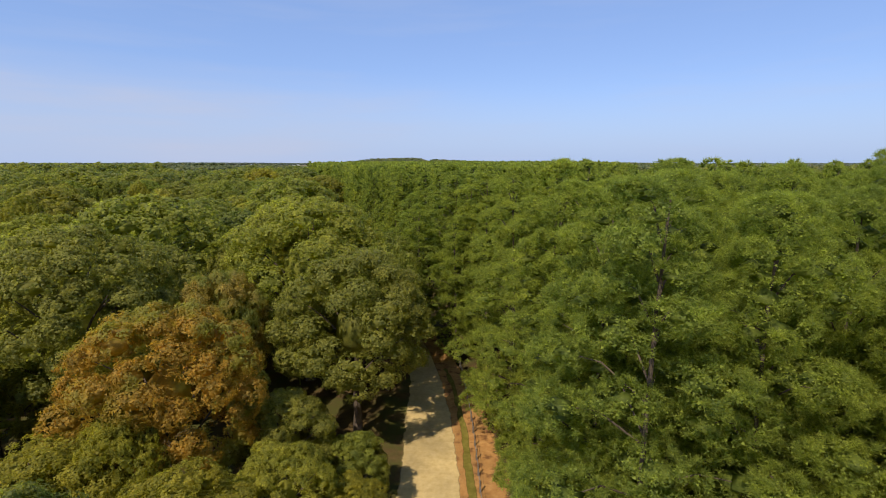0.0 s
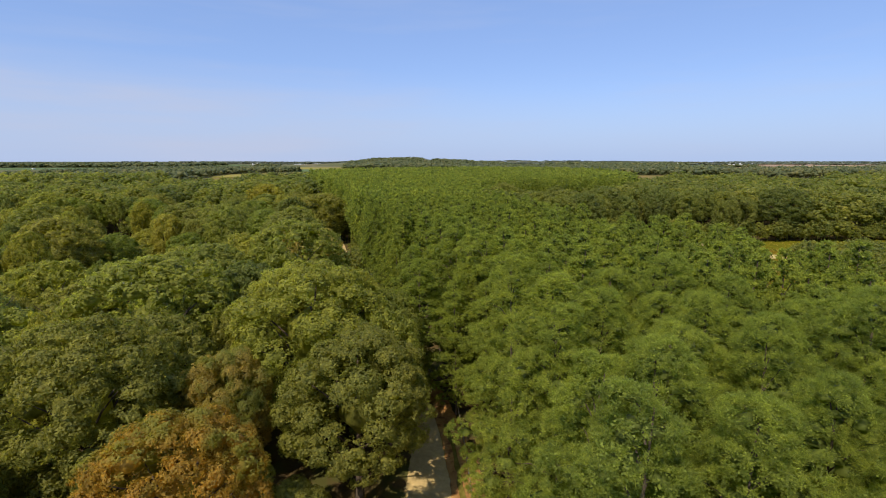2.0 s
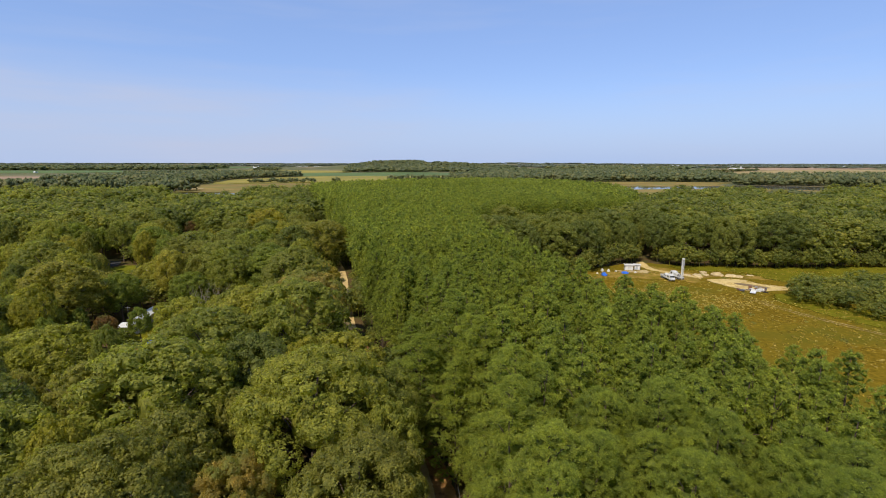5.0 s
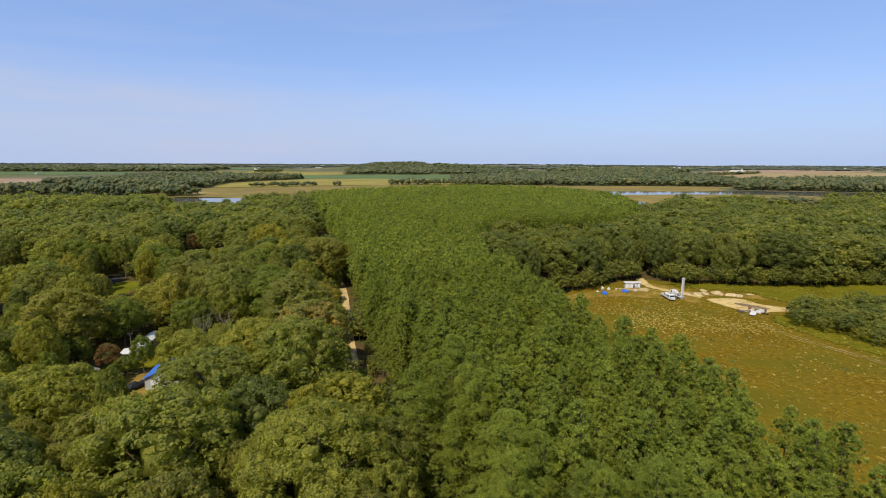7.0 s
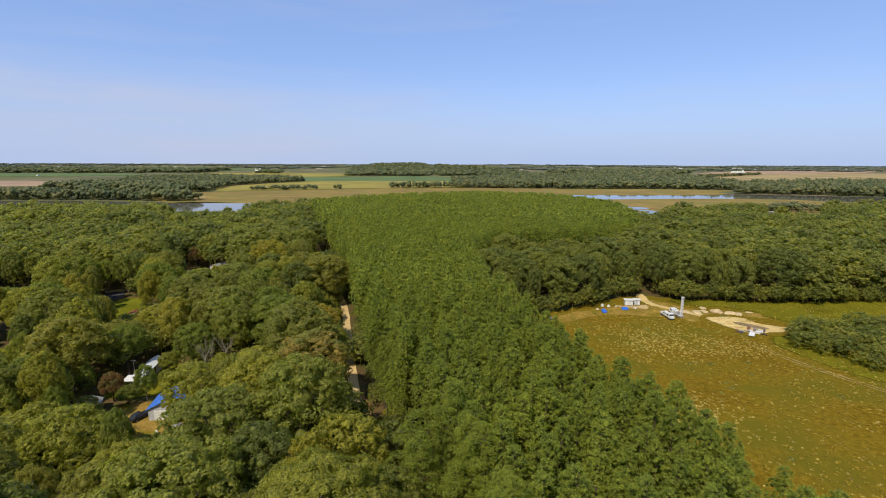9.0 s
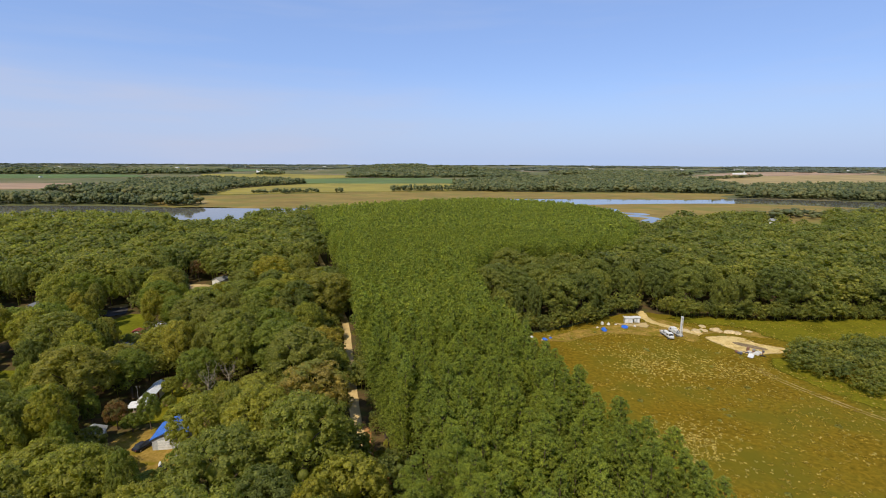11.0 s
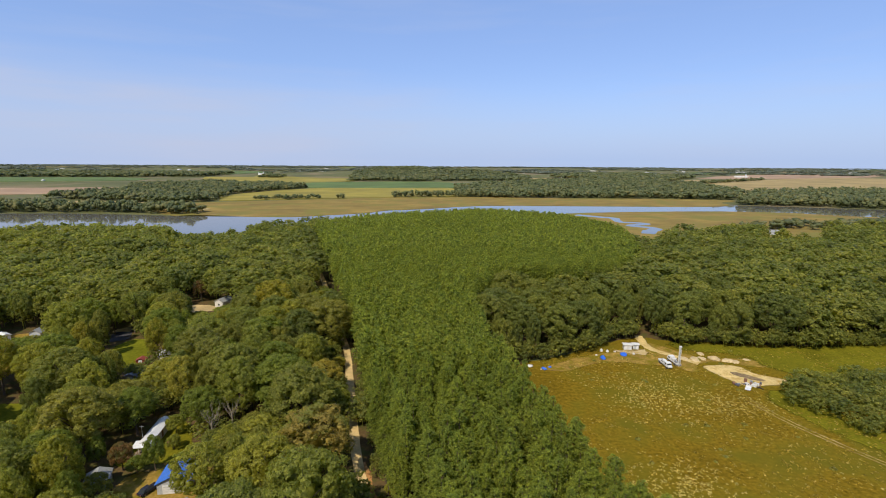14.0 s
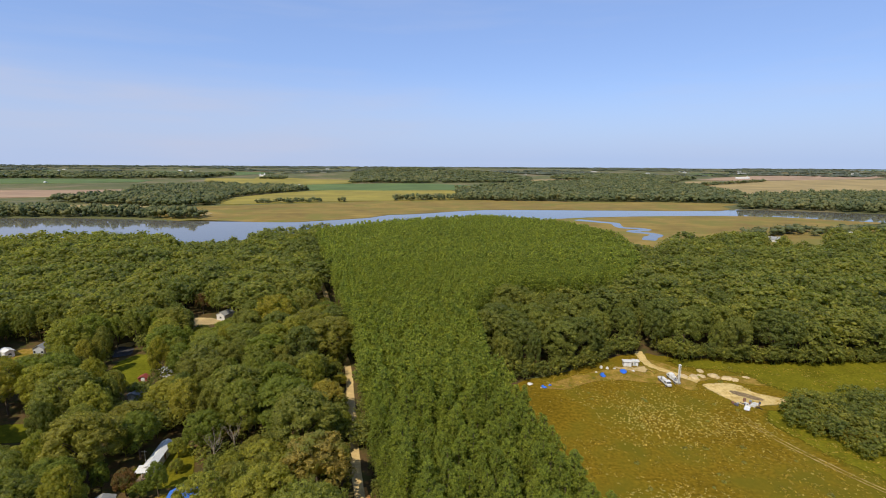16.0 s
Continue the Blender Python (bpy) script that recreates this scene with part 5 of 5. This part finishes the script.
for s in (-1, 1):
    part("side_board", box(bmesh.new(), s * 1.2 - 0.05, s * 1.2 + 0.05, -3.85, 1.45, 1.25, 1.75, 0.02), WHITE, support)
part("tailboard", box(bmesh.new(), -1.2, 1.2, -3.9, -3.8, 1.25, 1.7, 0.02), OFFWHITE, support)
for k in range(4):
    part("load", box(bmesh.new(), -0.95 + 0.2 * (k % 2), 0.8, -3.2 + k * 0.62, -2.85 + k * 0.62, 1.25, 1.55 + 0.1 * (k % 3), 0.05), BLACK, support)
part("water_tank", rod(bmesh.new(), (0, -1.2, 2.0), (0, 1.2, 2.0), 0.75, 0.75, 18), WHITE, support)
part("tool_box", box(bmesh.new(), -1.1, -0.3, -3.6, -1.6, 1.25, 1.9, 0.05), STEEL, support)
part("tool_box", box(bmesh.new(), 0.3, 1.15, -3.6, -2.0, 1.25, 1.75, 0.05), OFFWHITE, support)

trailer = empty("flatbed_trailer", pose(96.4, 148.4, 0, 0, 0, -38) @ Matrix.Scale(0.62, 4), "white flatbed trailer loaded with scrap", "trailer")
part("bed", box(bmesh.new(), -1.25, 1.25, -2.6, 2.6, 0.75, 0.95, 0.03), WHITE, trailer)
part("headboard", box(bmesh.new(), -1.25, 1.25, 2.5, 2.6, 0.95, 1.7, 0.02), OFFWHITE, trailer)
part("drawbar", box(bmesh.new(), -0.1, 0.1, -4.0, -2.6, 0.6, 0.72, 0.02), RUST, trailer)
for y in (-0.5, 0.6):
    for s in (-1, 1):
        wheel(trailer, s * 1.1, y, 0.4, 0.24)
junk = random.Random(9)
for k in range(26):
    x, y = 99.4 + junk.gauss(0, 2.2), 151.0 + junk.gauss(0, 0.8)
    s = junk.uniform(0.35, 0.9)
    mat = junk.choice((RUST, BLACK, OFFWHITE, WHITE, STEEL, SOOT, DARKROOF))
    bm = bmesh.new()
    if k % 3 == 0:
        rod(bm, (0, 0, 0), (0, 0, s * 1.3), s * 0.5, s * 0.5, 14)
        name, cat, lab = "drum", "drum", "old steel drum lying in a scrap heap"
    elif k % 3 == 1:
        box(bm, -s, s, -s * 0.6, s * 0.6, 0, s * 0.8, 0.08)
        name, cat, lab = "crate", "crate", "battered crate in the scrap heap"
    else:
        box(bm, -s * 1.5, s * 1.5, -0.12, 0.12, 0, 0.2, 0.03)
        box(bm, -0.12, 0.12, -s, s, 0.05, 0.25, 0.03)
        name, cat, lab = "scrap_beam", "scrap", "broken beams in the scrap heap"
    ob = part(name, bm, mat)
    ob.matrix_basis = pose(x, y, 0.16, 0, 0, junk.uniform(0, 180))
    tagged(ob, lab, cat, "scrap heap")


def heap(name, x, y, r, h, mat, label, category, seed, squash=0.7, group=""):
    """A loose heap with an uneven outline."""
    bm = bmesh.new()
    bmesh.ops.create_icosphere(bm, subdivisions=3, radius=1)
    for v in bm.verts:
        k = 1 + 0.35 * noise.noise(v.co * 1.7 + Vector((seed, 0, 0))) + 0.12 * noise.noise(v.co * 5 + Vector((0, seed, 0)))
        q = max(0.0, v.co.z)
        v.co = Vector((v.co.x * r * k, v.co.y * r * squash * k, q * h * k))
    ob = part(name, bm, mat)
    for p in ob.data.polygons:
        p.use_smooth = True
    ob.matrix_basis = pose(x, y, 0.1, 0, 0, seed * 37 % 180)
    return tagged(ob, label, category, group)


for i, (x, y, r, h) in enumerate(((91.0, 172.0, 2.6, 1.0), (94.0, 172.5, 2.2, 0.9), (98.3, 172.2, 2.3, 2.0), (102.5, 170.8, 2.6, 1.3), (104.6, 169.6, 2.0, 1.1), (95.8, 177.2, 2.0, 0.6), (87.6, 172.6, 2.2, 0.6), (110.0, 172.0, 1.6, 0.5))):
    heap("sand_mound", x, y, r * 0.85, h * 0.6, SAND, "pale sand heap dumped in the meadow", "sand heap", i + 2, 0.7, "sand heaps")
heap("earth_bank", 119.0, 173.0, 4.5, 0.5, WORN, "low bank of bare brownish earth", "earth bank", 14, 0.15)
for i, (x, y, r, h) in enumerate(((66.6, 176.2, 2.0, 0.4), (57.5, 172.0, 1.4, 1.2), (34.0, 162.3, 1.0, 0.6), (36.4, 163.8, 0.6, 0.4))):
    heap("tarpaulin", x, y, r, h, BLUETARP, "crumpled blue tarpaulin over a pile", "tarpaulin", i + 31, 0.6, "blue tarpaulins")
for i, (x, y, r, h, mat) in enumerate(((59.0, 179.0, 1.1, 1.6, OFFWHITE), (61.2, 178.4, 0.9, 1.3, OFFWHITE), (29.5, 164.6, 1.6, 0.8, OFFWHITE), (56.0, 175.0, 0.7, 0.6, OFFWHITE), (70.4, 176.4, 0.9, 0.7, OFFWHITE), (33.0, 161.8, 0.7, 0.5, SAND), (64.0, 178.5, 0.7, 0.5, OFFWHITE))):
    heap("rubbish_bag", x, y, r * 0.65, h * 0.65, mat, "pale heap of bagged rubbish at the field edge", "rubbish", i + 51, 0.8, "rubbish heaps")
cont = house("storage_container", 69.8, 181.6, 84, 2.0, 2.9, 2.0, 0.1, WHITE, OFFWHITE, "white storage container at the forest edge", "container", doors=[("left", 0, 0.1, 1.0, 1.7)], door_mat=OFFWHITE)
cont2 = house("storage_container", 73.1, 182.0, 80, 1.8, 2.0, 2.0, 0.1, WHITE, OFFWHITE, "smaller white container beside another", "container", doors=[("left", 0.2, 0.1, 0.8, 1.7)], door_mat=GREYWALL)

# dark car in the yard
car = empty("car", pose(-64.7, 96.6, 0, 0, 0, -22), "dark parked car on the dry yard grass", "car")
bm = box(bmesh.new(), -0.9, 0.9, -2.2, 2.2, 0.35, 0.95, 0.16)
part("body", bm, CARPAINT, car)
bm = bmesh.new()
lo = [bm.verts.new(p) for p in ((-0.82, -1.7, 0.93), (0.82, -1.7, 0.93), (0.82, 0.95, 0.93), (-0.82, 0.95, 0.93))]
hi = [bm.verts.new(p) for p in ((-0.66, -1.2, 1.45), (0.66, -1.2, 1.45), (0.66, 0.3, 1.45), (-0.66, 0.3, 1.45))]
bm.faces.new(hi)
for i in range(4):
    bm.faces.new((lo[i], lo[(i + 1) % 4], hi[(i + 1) % 4], hi[i]))
cabin = part("cabin", bm, GLASSY, car)
part("roof", box(bmesh.new(), -0.68, 0.68, -1.22, 0.32, 1.44, 1.49, 0.02), CARPAINT, cabin)
for y in (-1.35, 1.4):
    for s in (-1, 1):
        wheel(car, s * 0.82, y, 0.33, 0.2)
for s in (-1, 1):
    part("tail_lamp", box(bmesh.new(), s * 0.65 - 0.15, s * 0.65 + 0.15, -2.23, -2.18, 0.7, 0.85), REDPAINT, car)

# yard clutter
for i, (x, y, r, h, mat, lab) in enumerate(((-57.6, 90.6, 0.5, 0.8, WHITE, "white covered heap in the yard"), (-56.6, 89.4, 1.0, 0.7, BLACK, "dark heap of yard clutter"), (-55.0, 93.4, 1.3, 0.8, GREYROOF, "grey covered heap beside the garage"), (-52.6, 91.8, 0.9, 1.6, OFFWHITE, "pale covered equipment in the yard"), (-51.8, 90.4, 0.6, 0.6, REDPAINT, "red clutter heap in the yard"), (-70.4, 115.2, 0.9, 1.6, RUST, "rusty yard heap beside the home"))):
    heap("yard_heap", x, y, r, h, mat, lab, "yard clutter", i + 71, 0.8)

# bare dead tree between the garage and the home
dead = empty("dead_tree", pose(-59.0, 114, 0), "bare grey dead tree with forked limbs", "tree")
part("trunk", rod(bmesh.new(), (0, 0, 0), (0.3, 0, 7), 0.28, 0.18), DEADWOOD, dead)
dr = random.Random(3)
for k in range(9):
    a = k * 2.4
    p0 = Vector((0.3, 0, 4.5 + 0.3 * k))
    p1 = p0 + Vector((1.5 * math.cos(a), 1.5 * math.sin(a), 2.0))
    p2 = p1 + Vector((0.9 * math.cos(a + 0.6), 0.9 * math.sin(a + 0.6), 2.6))
    bm = rod(bmesh.new(), p0, p1, 0.075, 0.05, 6)
    rod(bm, p1, p2, 0.05, 0.02, 6)
    for q in range(3):
        rod(bm, p1.lerp(p2, 0.25 + 0.3 * q), p1.lerp(p2, 0.25 + 0.3 * q) + Vector((dr.uniform(-0.9, 0.9), dr.uniform(-0.9, 0.9), 0.9)), 0.025, 0.01, 5)
    rod(bm, p1, p1 + Vector((dr.uniform(-1, 1), dr.uniform(-1, 1), 2.0)), 0.04, 0.015, 6)
    part("limb", bm, DEADWOOD, dead)

second = copy_thing(dead, pose(-56.0, 119.5, 0, 0, 0, 130) @ Matrix.Scale(0.9, 4))
second["label"] = "bare pale dead tree behind another dead tree"

# wire fence along the road
fence = empty("fence", pose(0, 0, 0), "low wooden post fence with two wires beside the road", "fence")
posts = [(2.7 - 0.011 * max(0, y - 38) ** 1.5, y) for y in range(12, 61, 2)]
for (x, y) in posts:
    part("post", rod(bmesh.new(), (x, y, 0), (x + 0.02, y, 1.05), 0.07, 0.06, 6), WOODPOST, fence)
for (a, b) in zip(posts, posts[1:]):
    for z in (0.55, 0.95):
        part("wire", rod(bmesh.new(), (*a, z), (*b, z), 0.015, 0.015, 4), STEEL, fence)

# ---- weeds in the meadow ----
wr = np.random.default_rng(77)
pos = []
while len(pos) < 13000:
    x, y = wr.uniform(25, 200), wr.uniform(20, 182)
    if inside(x, y, FIELD) and 0.6 * noise.noise(Vector((x / 24, y / 24, 2.5))) + 0.6 * noise.noise(Vector((x / 8, y / 8, 0.5))) + wr.uniform(-0.25, 0.25) > -0.02:
        pos.append((x, y))


def weeds(name, places, size, mat, label, blades):
    c = np.repeat(np.array([(x, y, 0.1) for x, y in places]), blades, 0)
    sc = np.repeat(wr.uniform(0.5, 1.3, len(places)), blades)[:, None] * size
    e = unit(wr, len(c))
    e[:, 2] = np.abs(e[:, 2]) * 0.9
    v, f = leaf_faces(c + e * sc * [1, 1, 0.6], (e + [0, 0, 0.8]) / 1.4, size * 0.45, wr)
    me = mesh_from(name, v, f, [mat], np.repeat(wr.uniform(0, 0.9, len(c)), 3))
    tagged(new(name, me), label, "weeds", "", "stuff")


PALEWEED = leaf_material("pale_weed", [(0.0, (0.32, 0.25, 0.060)), (1.0, (0.44, 0.36, 0.115))], 0.3)
GOLDWEED = leaf_material("golden_weed", [(0.0, (0.165, 0.122, 0.014)), (1.0, (0.26, 0.19, 0.028))], 0.5)
white = [(wr.normal(66, 9), wr.normal(143, 8)) for k in range(650)] + [(wr.normal(54, 7), wr.normal(101, 5)) for k in range(350)] + [(wr.normal(88, 6), wr.normal(138, 4)) for k in range(200)]
white = [p for p in white if inside(*p, FIELD)] + pos[:900]
weeds("pale_weeds", white, 0.33, PALEWEED, "pale flowering weeds in the dry meadow", 12)
weeds("golden_weeds", pos[6500:], 0.42, GOLDWEED, "clumps of golden tall grass in the meadow", 10)
gp = []
while len(gp) < 110:
    x, y = wr.uniform(25, 200), wr.uniform(20, 182)
    if inside(x, y, FIELD):
        gp.append((x, y))
weeds("green_bushes", gp, 0.7, DARKLEAF, "small dark green bushes in the meadow", 40)
